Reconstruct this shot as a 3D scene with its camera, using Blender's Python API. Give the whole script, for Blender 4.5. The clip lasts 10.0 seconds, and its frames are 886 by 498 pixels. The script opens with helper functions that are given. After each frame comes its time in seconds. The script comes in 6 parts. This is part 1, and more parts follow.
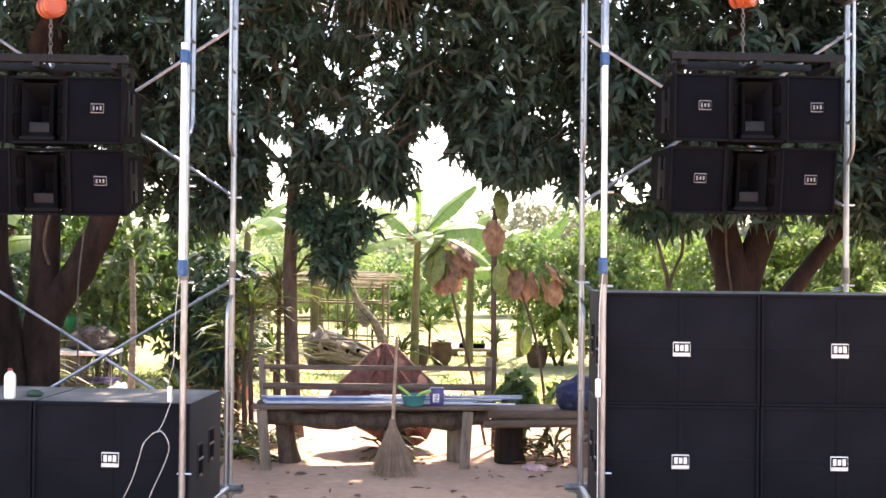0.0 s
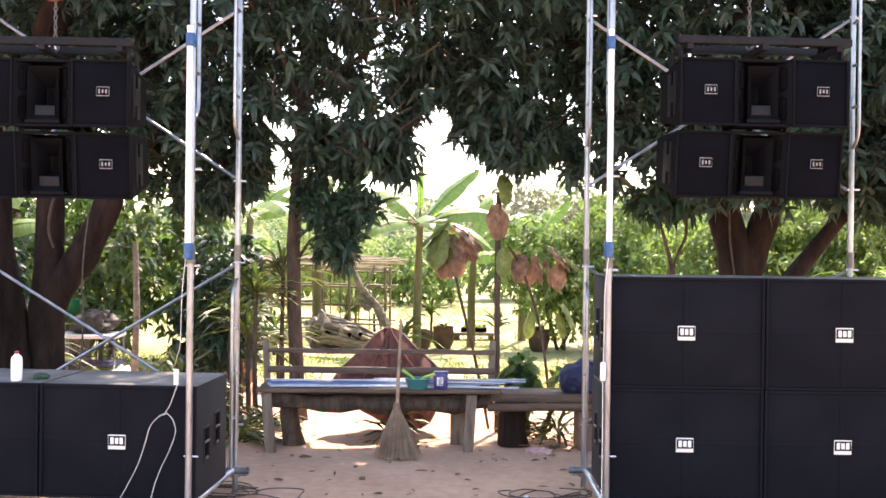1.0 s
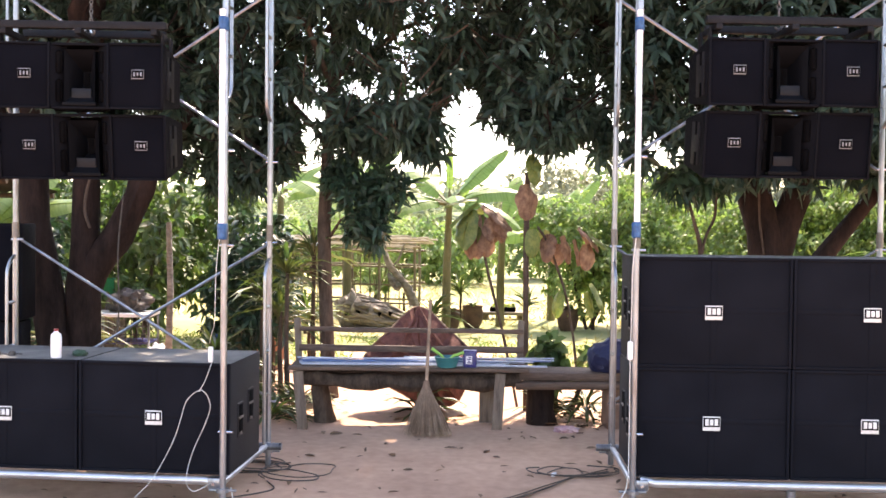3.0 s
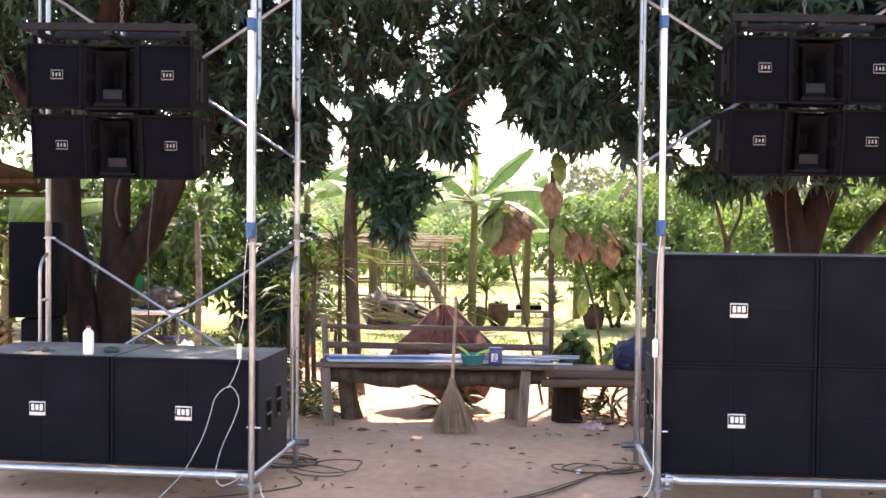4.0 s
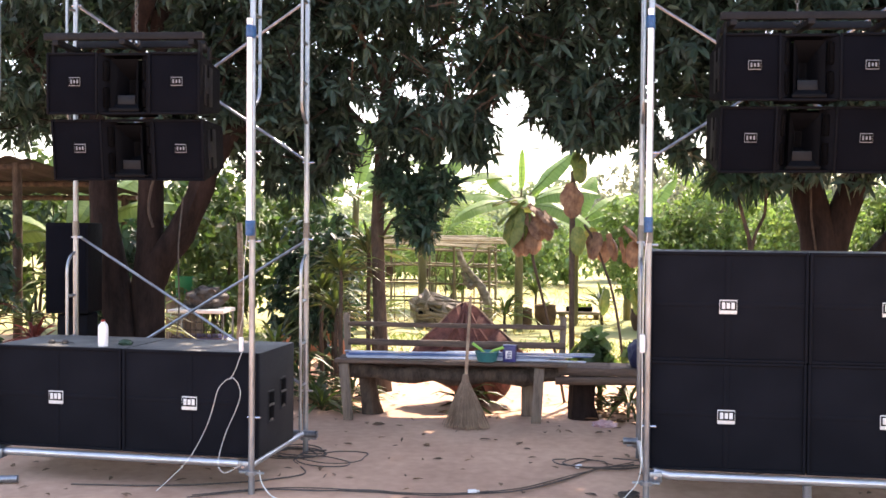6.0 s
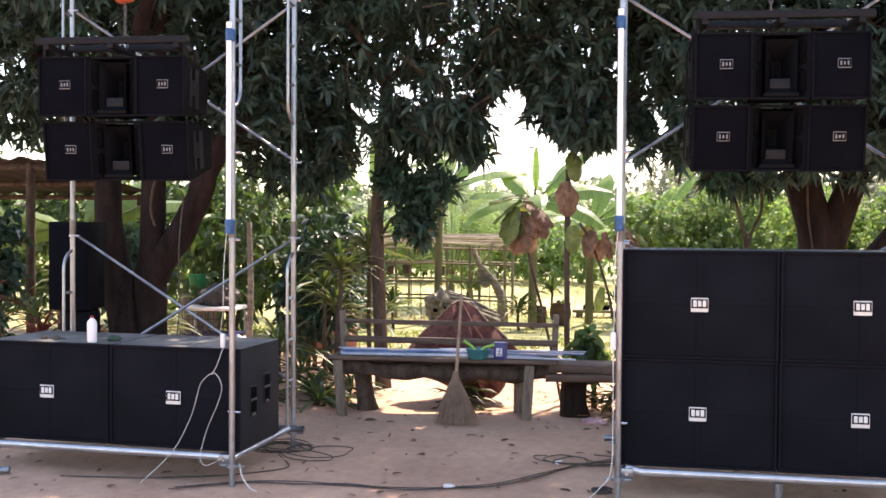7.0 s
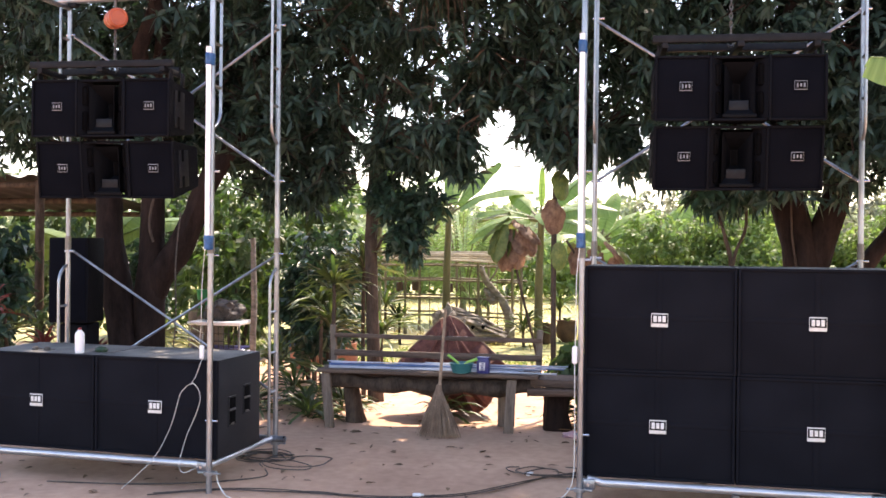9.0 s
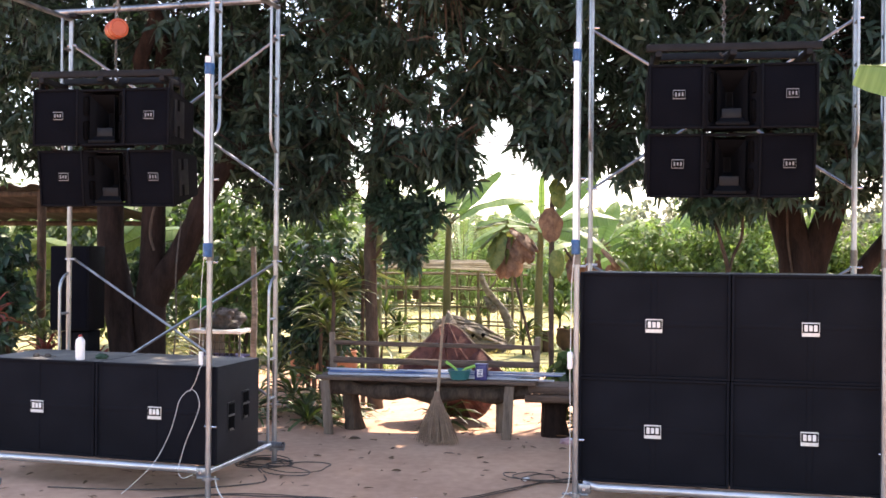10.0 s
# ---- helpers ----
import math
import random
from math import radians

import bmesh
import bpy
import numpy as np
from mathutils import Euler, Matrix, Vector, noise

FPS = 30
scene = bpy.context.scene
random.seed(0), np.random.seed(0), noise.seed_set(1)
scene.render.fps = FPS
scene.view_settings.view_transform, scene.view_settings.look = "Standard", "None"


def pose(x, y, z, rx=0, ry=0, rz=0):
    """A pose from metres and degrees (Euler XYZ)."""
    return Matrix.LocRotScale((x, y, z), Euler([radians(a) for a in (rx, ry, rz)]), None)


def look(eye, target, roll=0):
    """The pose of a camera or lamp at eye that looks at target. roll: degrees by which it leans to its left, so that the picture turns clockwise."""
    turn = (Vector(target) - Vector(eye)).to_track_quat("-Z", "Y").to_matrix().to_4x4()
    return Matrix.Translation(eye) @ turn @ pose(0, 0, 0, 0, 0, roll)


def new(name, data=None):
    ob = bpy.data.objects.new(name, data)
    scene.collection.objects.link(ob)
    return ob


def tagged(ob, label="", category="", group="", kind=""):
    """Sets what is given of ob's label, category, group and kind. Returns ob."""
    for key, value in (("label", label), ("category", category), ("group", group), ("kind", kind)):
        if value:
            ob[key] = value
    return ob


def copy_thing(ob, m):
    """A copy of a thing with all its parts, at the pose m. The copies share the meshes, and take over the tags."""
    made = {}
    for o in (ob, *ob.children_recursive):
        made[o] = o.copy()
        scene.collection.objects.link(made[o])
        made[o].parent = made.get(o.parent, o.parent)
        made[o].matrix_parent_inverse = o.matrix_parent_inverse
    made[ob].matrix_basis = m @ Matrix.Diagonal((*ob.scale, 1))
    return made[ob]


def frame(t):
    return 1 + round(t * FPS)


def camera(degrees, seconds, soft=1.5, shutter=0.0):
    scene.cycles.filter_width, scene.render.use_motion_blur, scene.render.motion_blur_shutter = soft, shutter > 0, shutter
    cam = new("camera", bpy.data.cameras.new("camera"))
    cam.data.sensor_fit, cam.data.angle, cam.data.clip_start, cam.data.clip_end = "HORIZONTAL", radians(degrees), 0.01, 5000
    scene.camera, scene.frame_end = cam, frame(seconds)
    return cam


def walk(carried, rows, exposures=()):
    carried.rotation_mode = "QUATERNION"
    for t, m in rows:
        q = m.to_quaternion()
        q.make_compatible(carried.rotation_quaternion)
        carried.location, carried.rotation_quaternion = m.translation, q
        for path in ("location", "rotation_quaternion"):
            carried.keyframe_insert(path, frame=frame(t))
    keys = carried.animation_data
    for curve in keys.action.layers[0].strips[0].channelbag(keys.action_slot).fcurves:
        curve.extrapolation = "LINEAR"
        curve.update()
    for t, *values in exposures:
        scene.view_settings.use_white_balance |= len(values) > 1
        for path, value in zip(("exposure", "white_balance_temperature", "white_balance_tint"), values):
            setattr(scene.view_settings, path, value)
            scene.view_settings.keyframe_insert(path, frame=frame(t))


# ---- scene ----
cam = camera(47.2, 10.0, soft=1.6)
PATH = [
    (0, (0.288, 0.587, 1.519), (0.158, 2.583, 1.545), 0.6),
    (0.5, (0.277, 0.586, 1.53), (0.147, 2.582, 1.539), 0.7),
    (1, (0.259, 0.579, 1.516), (0.129, 2.575, 1.511), 0.7),
    (1.5, (0.262, 0.581, 1.52), (0.123, 2.576, 1.496), 0.7),
    (2, (0.263, 0.584, 1.516), (0.112, 2.578, 1.484), 0.7),
    (2.5, (0.265, 0.55, 1.518), (0.096, 2.542, 1.478), 0.7),
    (4, (0.274, 0.464, 1.52), (0.036, 2.449, 1.47), 0.6),
    (4.5, (0.366, 0.446, 1.51), (0.089, 2.426, 1.461), 0.5),
    (5, (0.452, 0.428, 1.51), (0.143, 2.403, 1.459), 0.4),
    (5.5, (0.581, 0.395, 1.488), (0.236, 2.364, 1.443), 0.5),
    (7, (1.164, 0.375, 1.493), (0.693, 2.319, 1.446), 0.4),
    (7.5, (1.225, 0.33, 1.499), (0.75, 2.272, 1.453), 0.5),
    (8, (1.31, 0.29, 1.503), (0.826, 2.231, 1.465), 0.5),
    (8.5, (1.461, 0.287, 1.498), (0.949, 2.221, 1.472), 0.5),
    (9, (1.569, 0.275, 1.488), (1.037, 2.203, 1.476), 0.6),
    (9.5, (1.621, 0.248, 1.469), (1.083, 2.175, 1.471), 0.6),
    (10, (1.62, 0.225, 1.472), (1.083, 2.152, 1.479), 0.5),
]
walk(cam, [(t, look(eye, target, roll)) for t, eye, target, roll in PATH],
     exposures=[(0, 2.58, 7950, 22), (2.5, 2.47, 7900, 22), (5.5, 2.39, 7850, 22), (7.0, 2.02, 7650, 22), (10, 2.11, 7650, 22)])

# ---- light ----
world = bpy.data.worlds.new("sky")
scene.world = world
world.use_nodes = True
wn = world.node_tree.nodes
sky = wn.new("ShaderNodeTexSky")
sky.sky_type, sky.sun_disc = "NISHITA", False
SUN_EL, SUN_AZ = 56.0, 14.0          # degrees above the horizon; degrees from +y towards +x
sky.sun_elevation, sky.sun_rotation = radians(SUN_EL), radians(SUN_AZ)
sky.air_density, sky.dust_density, sky.ozone_density = 1.0, 1.0, 1.0
wn["Background"].inputs["Strength"].default_value = 0.15
world.node_tree.links.new(sky.outputs[0], wn["Background"].inputs["Color"])
sun = new("sun", bpy.data.lights.new("sun", "SUN"))
sun.data.energy, sun.data.angle, sun.data.color = 3.0, radians(0.6), (1.0, 0.95, 0.86)
away = Vector((math.sin(radians(SUN_AZ)) * math.cos(radians(SUN_EL)), math.cos(radians(SUN_AZ)) * math.cos(radians(SUN_EL)), math.sin(radians(SUN_EL))))
sun.matrix_world = look(away * 60, (0, 0, 0))

# ---- materials ----


def material(name, a, b=None, rough=0.7, metal=0.0, scale=6.0, fine=60.0, bump=0.3, stretch=(1, 1, 1), spec=0.5, piece=0.0, dust=None, through_light=None, hue=0.0):
    """Two colours mixed by coarse and fine grain, with relief; optional dust on upward faces, light through leaves, variation from piece to piece."""
    m = bpy.data.materials.new(name)
    m.use_nodes = True
    nt = m.node_tree
    n, ln = nt.nodes, nt.links
    bs = n["Principled BSDF"]
    bs.inputs["Roughness"].default_value, bs.inputs["Metallic"].default_value = rough, metal
    bs.inputs["Specular IOR Level"].default_value = spec
    b = b or tuple(min(1, c * 1.35 + 0.004) for c in a)
    tc, mp = n.new("ShaderNodeTexCoord"), n.new("ShaderNodeMapping")
    mp.inputs["Scale"].default_value = stretch
    ln.new(tc.outputs["Object"], mp.inputs["Vector"])
    big, small = n.new("ShaderNodeTexNoise"), n.new("ShaderNodeTexNoise")
    for node, s, d in ((big, scale, 4), (small, fine, 3)):
        node.inputs["Scale"].default_value, node.inputs["Detail"].default_value = s, d
        ln.new(mp.outputs[0], node.inputs["Vector"])
    add = n.new("ShaderNodeMath")
    add.operation = "MULTIPLY_ADD"
    add.inputs[1].default_value = 0.45
    ln.new(small.outputs["Fac"], add.inputs[0])
    ln.new(big.outputs["Fac"], add.inputs[2])
    ramp = n.new("ShaderNodeValToRGB")
    ramp.color_ramp.elements[0].position, ramp.color_ramp.elements[1].position = 0.5, 0.95
    ramp.color_ramp.elements[0].color, ramp.color_ramp.elements[1].color = (*a, 1), (*b, 1)
    ln.new(add.outputs[0], ramp.inputs["Fac"])
    col = ramp.outputs["Color"]
    if piece or hue:
        hs = n.new("ShaderNodeHueSaturation")
        ge = n.new("ShaderNodeNewGeometry")
        vr = n.new("ShaderNodeMapRange")
        vr.inputs["To Min"].default_value, vr.inputs["To Max"].default_value = 1 - piece, 1 + piece
        ln.new(ge.outputs["Random Per Island"], vr.inputs["Value"])
        ln.new(vr.outputs[0], hs.inputs["Value"])
        if hue:
            wh, mu = n.new("ShaderNodeTexWhiteNoise"), n.new("ShaderNodeMapRange")
            wh.noise_dimensions = "1D"
            ln.new(ge.outputs["Random Per Island"], wh.inputs["W"])
            mu.inputs["To Min"].default_value, mu.inputs["To Max"].default_value = 0.5 - hue, 0.5 + hue
            ln.new(wh.outputs["Value"], mu.inputs["Value"])
            ln.new(mu.outputs[0], hs.inputs["Hue"])
        ln.new(col, hs.inputs["Color"])
        col = hs.outputs[0]
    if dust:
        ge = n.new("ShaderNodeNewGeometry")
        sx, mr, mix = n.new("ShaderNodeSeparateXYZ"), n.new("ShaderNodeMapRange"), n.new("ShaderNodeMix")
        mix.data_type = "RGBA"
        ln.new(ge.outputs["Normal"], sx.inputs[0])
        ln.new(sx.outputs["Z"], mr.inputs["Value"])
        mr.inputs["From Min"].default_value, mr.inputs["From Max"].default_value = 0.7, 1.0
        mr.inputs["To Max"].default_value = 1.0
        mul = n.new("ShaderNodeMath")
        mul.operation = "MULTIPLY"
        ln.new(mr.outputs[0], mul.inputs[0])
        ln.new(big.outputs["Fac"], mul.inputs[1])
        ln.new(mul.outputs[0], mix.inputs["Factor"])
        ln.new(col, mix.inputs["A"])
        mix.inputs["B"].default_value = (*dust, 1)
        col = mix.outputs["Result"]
    ln.new(col, bs.inputs["Base Color"])
    rr = n.new("ShaderNodeMapRange")
    rr.inputs["To Min"].default_value, rr.inputs["To Max"].default_value = max(0.03, rough - 0.12), min(1, rough + 0.12)
    ln.new(big.outputs["Fac"], rr.inputs["Value"])
    ln.new(rr.outputs[0], bs.inputs["Roughness"])
    if bump:
        bp = n.new("ShaderNodeBump")
        bp.inputs["Strength"].default_value, bp.inputs["Distance"].default_value = bump, 0.01
        ln.new(add.outputs[0], bp.inputs["Height"])
        ln.new(bp.outputs[0], bs.inputs["Normal"])
    if through_light:
        tr, mx = n.new("ShaderNodeBsdfTranslucent"), n.new("ShaderNodeMixShader")
        tint = n.new("ShaderNodeMix")
        tint.data_type, tint.blend_type = "RGBA", "MULTIPLY"
        tint.inputs["Factor"].default_value = 1.0
        tint.inputs["B"].default_value = (*through_light[1], 1)
        ln.new(col, tint.inputs["A"])
        ln.new(tint.outputs["Result"], tr.inputs["Color"])
        mx.inputs["Fac"].default_value = through_light[0]
        ln.new(bs.outputs[0], mx.inputs[1])
        ln.new(tr.outputs[0], mx.inputs[2])
        ln.new(mx.outputs[0], n["Material Output"].inputs["Surface"])
    return m


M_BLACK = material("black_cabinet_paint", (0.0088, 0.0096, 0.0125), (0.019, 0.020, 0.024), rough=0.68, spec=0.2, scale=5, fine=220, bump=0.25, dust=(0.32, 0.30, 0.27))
M_CLOTH = material("black_grille_cloth", (0.0052, 0.0058, 0.0086), (0.0102, 0.0108, 0.0148), spec=0.08, rough=0.9, scale=3, fine=420, bump=0.35)
# Darker copies of the cabinet blacks; shade on flown boxes put into colour.
M_CLOTH2 = material("shade_dark_foam", (0.0024, 0.0029, 0.0050), (0.0048, 0.0054, 0.0084), spec=0.05, rough=0.92, scale=4, fine=380, bump=0.3)
M_BLACK2 = material("shade_dark_textured_paint", (0.0028, 0.0032, 0.0050), (0.0054, 0.0059, 0.0084), spec=0.07, rough=0.72, scale=5, fine=200, bump=0.3)
M_VOID = material("dark_port", (0.002, 0.002, 0.0025), rough=0.95, spec=0.03, bump=0)
M_HORN = material("moulded_horn_plastic", (0.0022, 0.0025, 0.0036), (0.0045, 0.0050, 0.0068), spec=0.08, rough=0.6, scale=8, bump=0.1)
M_PLUG = material("lit_flare_grey", (0.006, 0.0072, 0.010), (0.012, 0.014, 0.018), spec=0.15, rough=0.5, scale=12, bump=0.1)
M_RIG = material("dull_grey_rigging_steel", (0.0055, 0.006, 0.0075), (0.013, 0.014, 0.017), spec=0.15, rough=0.6, scale=14, bump=0.15)
M_ZINC = material("galvanised_steel_tube", (0.17, 0.188, 0.215), (0.37, 0.395, 0.43), rough=0.32, metal=0.9, scale=9, fine=70, bump=0.08, stretch=(1, 1, 0.25))
# Paler copy of the tube zinc: sky reflection put into the colour.
M_LEDGER = material("sky_bright_galvanised_tube", (0.42, 0.435, 0.46), (0.62, 0.635, 0.65), rough=0.36, metal=0.85, scale=9, fine=70, bump=0.08, stretch=(0.25, 1, 1))
M_CHROME = material("bright_steel", (0.6, 0.6, 0.62), rough=0.25, metal=1.0, bump=0.05)
M_WHITE = material("white_plastic", (0.72, 0.72, 0.74), (0.8, 0.8, 0.8), rough=0.4, bump=0.03)
M_TUBE = material("white_glass_tube", (0.78, 0.79, 0.84), (0.86, 0.87, 0.9), rough=0.22, bump=0.0)
M_TAPE = material("blue_tape", (0.008, 0.055, 0.16), (0.018, 0.10, 0.25), rough=0.45, scale=30, bump=0.3)
M_BADGE = material("white_badge_print", (0.62, 0.62, 0.6), (0.75, 0.75, 0.73), rough=0.5, bump=0.05, scale=40)
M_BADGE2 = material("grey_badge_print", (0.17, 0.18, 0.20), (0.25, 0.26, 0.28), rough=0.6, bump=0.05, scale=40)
M_ORANGE = material("orange_hoist_enamel", (0.30, 0.05, 0.02), (0.42, 0.085, 0.03), rough=0.42, scale=12, bump=0.1)
M_CHAIN = material("dark_chain_steel", (0.08, 0.075, 0.07), (0.18, 0.17, 0.16), rough=0.45, metal=0.8, bump=0.2)
M_RUBBER = material("black_cable_rubber", (0.022, 0.018, 0.016), (0.095, 0.075, 0.062), rough=0.65, scale=18, bump=0.2)
M_WCABLE = material("white_cable_sheath", (0.55, 0.54, 0.5), (0.7, 0.69, 0.66), rough=0.5, scale=18, bump=0.1)
M_WOOD = material("weathered_bench_wood", (0.048, 0.030, 0.022), (0.165, 0.108, 0.078), rough=0.8, scale=7, fine=45, bump=0.6, stretch=(0.35, 3, 3))
M_WOODV = material("weathered_upright_wood", (0.10, 0.072, 0.052), (0.26, 0.20, 0.155), rough=0.8, scale=7, fine=45, bump=0.6, stretch=(3, 3, 0.35))
# Bark set near black; the dense leaves' shade is put into this colour.
M_BARK = material("mango_bark_shade_dark", (0.010, 0.0066, 0.0058), (0.034, 0.0215, 0.018), spec=0.12, rough=0.95, scale=5, fine=28, bump=1.0, stretch=(2.2, 2.2, 0.6))
M_BARK2 = material("slender_trunk_bark", (0.035, 0.026, 0.02), (0.11, 0.08, 0.062), spec=0.15, rough=0.95, scale=8, fine=40, bump=0.8, stretch=(2, 2, 0.6))
M_GREY_WOOD = material("bleached_dead_wood", (0.10, 0.083, 0.068), (0.33, 0.285, 0.245), rough=0.9, scale=6, fine=40, bump=1.0, stretch=(0.5, 3, 3))
M_BAMBOO = material("dry_bamboo", (0.105, 0.085, 0.055), (0.25, 0.20, 0.13), rough=0.6, scale=5, fine=40, bump=0.3, stretch=(3, 3, 0.6), piece=0.25)
M_STRAW = material("broom_straw", (0.17, 0.108, 0.072), (0.37, 0.258, 0.175), rough=0.85, scale=9, fine=90, bump=0.3, piece=0.25)
M_THATCH = material("old_thatch", (0.20, 0.165, 0.12), (0.46, 0.40, 0.31), rough=0.95, scale=5, fine=60, bump=0.6, piece=0.3)
M_RED = material("faded_red_woven_cloth", (0.062, 0.018, 0.015), (0.225, 0.085, 0.064), rough=0.85, scale=11, fine=90, bump=0.8)
M_ROPE = material("pale_cord", (0.20, 0.13, 0.09), rough=0.8, bump=0.2)
M_BLUECLOTH = material("navy_blue_tarpaulin", (0.006, 0.008, 0.035), (0.015, 0.022, 0.075), rough=0.6, scale=9, bump=0.6)
M_TEAL = material("teal_plastic", (0.01, 0.13, 0.15), (0.03, 0.2, 0.21), rough=0.4, bump=0.05)
M_LIME = material("lime_plastic", (0.22, 0.5, 0.06), (0.32, 0.6, 0.12), rough=0.4, bump=0.05)
M_PRINT = material("indigo_printed_tin", (0.02, 0.02, 0.11), (0.05, 0.05, 0.2), rough=0.4, scale=30, bump=0.05)
M_PIPE = material("blue_white_plastic_pipe", (0.34, 0.39, 0.47), (0.56, 0.60, 0.67), rough=0.4, scale=10, bump=0.05, piece=0.22)
M_PIPEB = material("faded_blue_pipe", (0.05, 0.11, 0.28), (0.14, 0.24, 0.45), rough=0.4, scale=10, bump=0.05)
M_POT = material("dark_clay_pot", (0.05, 0.028, 0.02), (0.125, 0.07, 0.048), rough=0.85, scale=8, bump=0.4)
M_CLAY = material("terracotta", (0.28, 0.12, 0.07), (0.42, 0.2, 0.13), rough=0.85, scale=8, bump=0.3)
# Rust browns taken darker; the roof's shade is put into the colour.
M_RUST = material("shaded_rusty_roof_sheet", (0.014, 0.010, 0.009), (0.042, 0.030, 0.025), rough=0.85, scale=4, fine=30, bump=0.3)
M_CONC = material("brown_earth_block", (0.14, 0.085, 0.06), (0.24, 0.15, 0.11), rough=0.95, scale=9, bump=0.6)
M_REDCAP = material("red_plastic", (0.22, 0.02, 0.02), rough=0.4, bump=0)
M_PINK = material("pink_plastic_film", (0.42, 0.22, 0.24), (0.62, 0.42, 0.40), rough=0.35, scale=20, bump=0.4)

M_MANGO = material("mango_leaf", (0.022, 0.044, 0.034), (0.046, 0.080, 0.056), spec=0.35, rough=0.5, scale=3, fine=25, bump=0.1, piece=0.3, hue=0.02, through_light=(0.2, (1.15, 1.5, 0.8)))
M_DARKLEAF = material("glossy_dark_leaf", (0.017, 0.042, 0.026), (0.036, 0.075, 0.045), spec=0.4, rough=0.45, scale=3, bump=0.1, piece=0.4, through_light=(0.2, (1.15, 1.4, 0.8)))
M_BANANA = material("banana_leaf", (0.10, 0.19, 0.05), (0.21, 0.31, 0.11), rough=0.42, scale=2.0, fine=7, bump=0.3, stretch=(16, 0.7, 0.7), piece=0.15, through_light=(0.45, (1.35, 1.4, 0.85)))
M_BANANA_STEM = material("banana_stem", (0.085, 0.080, 0.034), (0.19, 0.165, 0.080), rough=0.6, scale=4, fine=30, bump=0.3, stretch=(3, 3, 0.5))
# Sunlit and shaded copies of one shrub leaf, the light put into colour.
M_BUSH = material("shrub_leaf_sun_tone", (0.120, 0.185, 0.068), (0.225, 0.30, 0.125), rough=0.55, scale=2, bump=0.1, piece=0.3, hue=0.025, through_light=(0.45, (1.25, 1.42, 0.8)))
M_GARDEN = material("shrub_leaf_shade_tone", (0.045, 0.085, 0.030), (0.115, 0.165, 0.060), rough=0.5, scale=2, bump=0.1, piece=0.4, hue=0.025, through_light=(0.35, (1.25, 1.45, 0.75)))
# Distance haze is put into these two paler leaf colours.
M_FAR = material("far_leaf_haze_tone", (0.20, 0.25, 0.15), (0.30, 0.35, 0.23), rough=0.7, scale=0.5, bump=0.0, piece=0.3, through_light=(0.4, (1.3, 1.3, 1.0)))
M_HAZE = material("grey_leaf_haze_tone", (0.17, 0.19, 0.13), (0.27, 0.28, 0.20), rough=0.7, scale=0.5, bump=0.0, piece=0.3, through_light=(0.35, (1.2, 1.2, 1.0)))
M_STRAP = material("strap_leaf", (0.030, 0.057, 0.020), (0.088, 0.120, 0.044), rough=0.45, scale=3, bump=0.1, piece=0.4, hue=0.03, through_light=(0.3, (1.4, 1.5, 0.7)))
M_CORDY = material("red_cordyline_leaf", (0.12, 0.02, 0.02), (0.24, 0.06, 0.05), rough=0.45, scale=3, bump=0.1, piece=0.4, through_light=(0.3, (1.5, 1.0, 0.9)))
M_TEAKG = material("broad_green_leaf", (0.06, 0.11, 0.03), (0.19, 0.22, 0.07), rough=0.55, scale=13, fine=50, bump=0.3, piece=0.2, through_light=(0.3, (1.3, 1.3, 0.7)))
M_TEAKB = material("withered_brown_leaf", (0.10, 0.050, 0.033), (0.30, 0.185, 0.115), rough=0.65, scale=14, fine=50, bump=0.4, piece=0.25, through_light=(0.3, (1.15, 1.0, 0.8)))
M_GRASS = material("grass_blade", (0.09, 0.16, 0.035), (0.2, 0.26, 0.08), rough=0.6, scale=2, bump=0, piece=0.35, hue=0.03, through_light=(0.35, (1.4, 1.4, 0.8)))
M_DRYLEAF = material("dry_fallen_leaf", (0.08, 0.042, 0.022), (0.24, 0.14, 0.075), rough=0.75, scale=8, bump=0.3, piece=0.5)


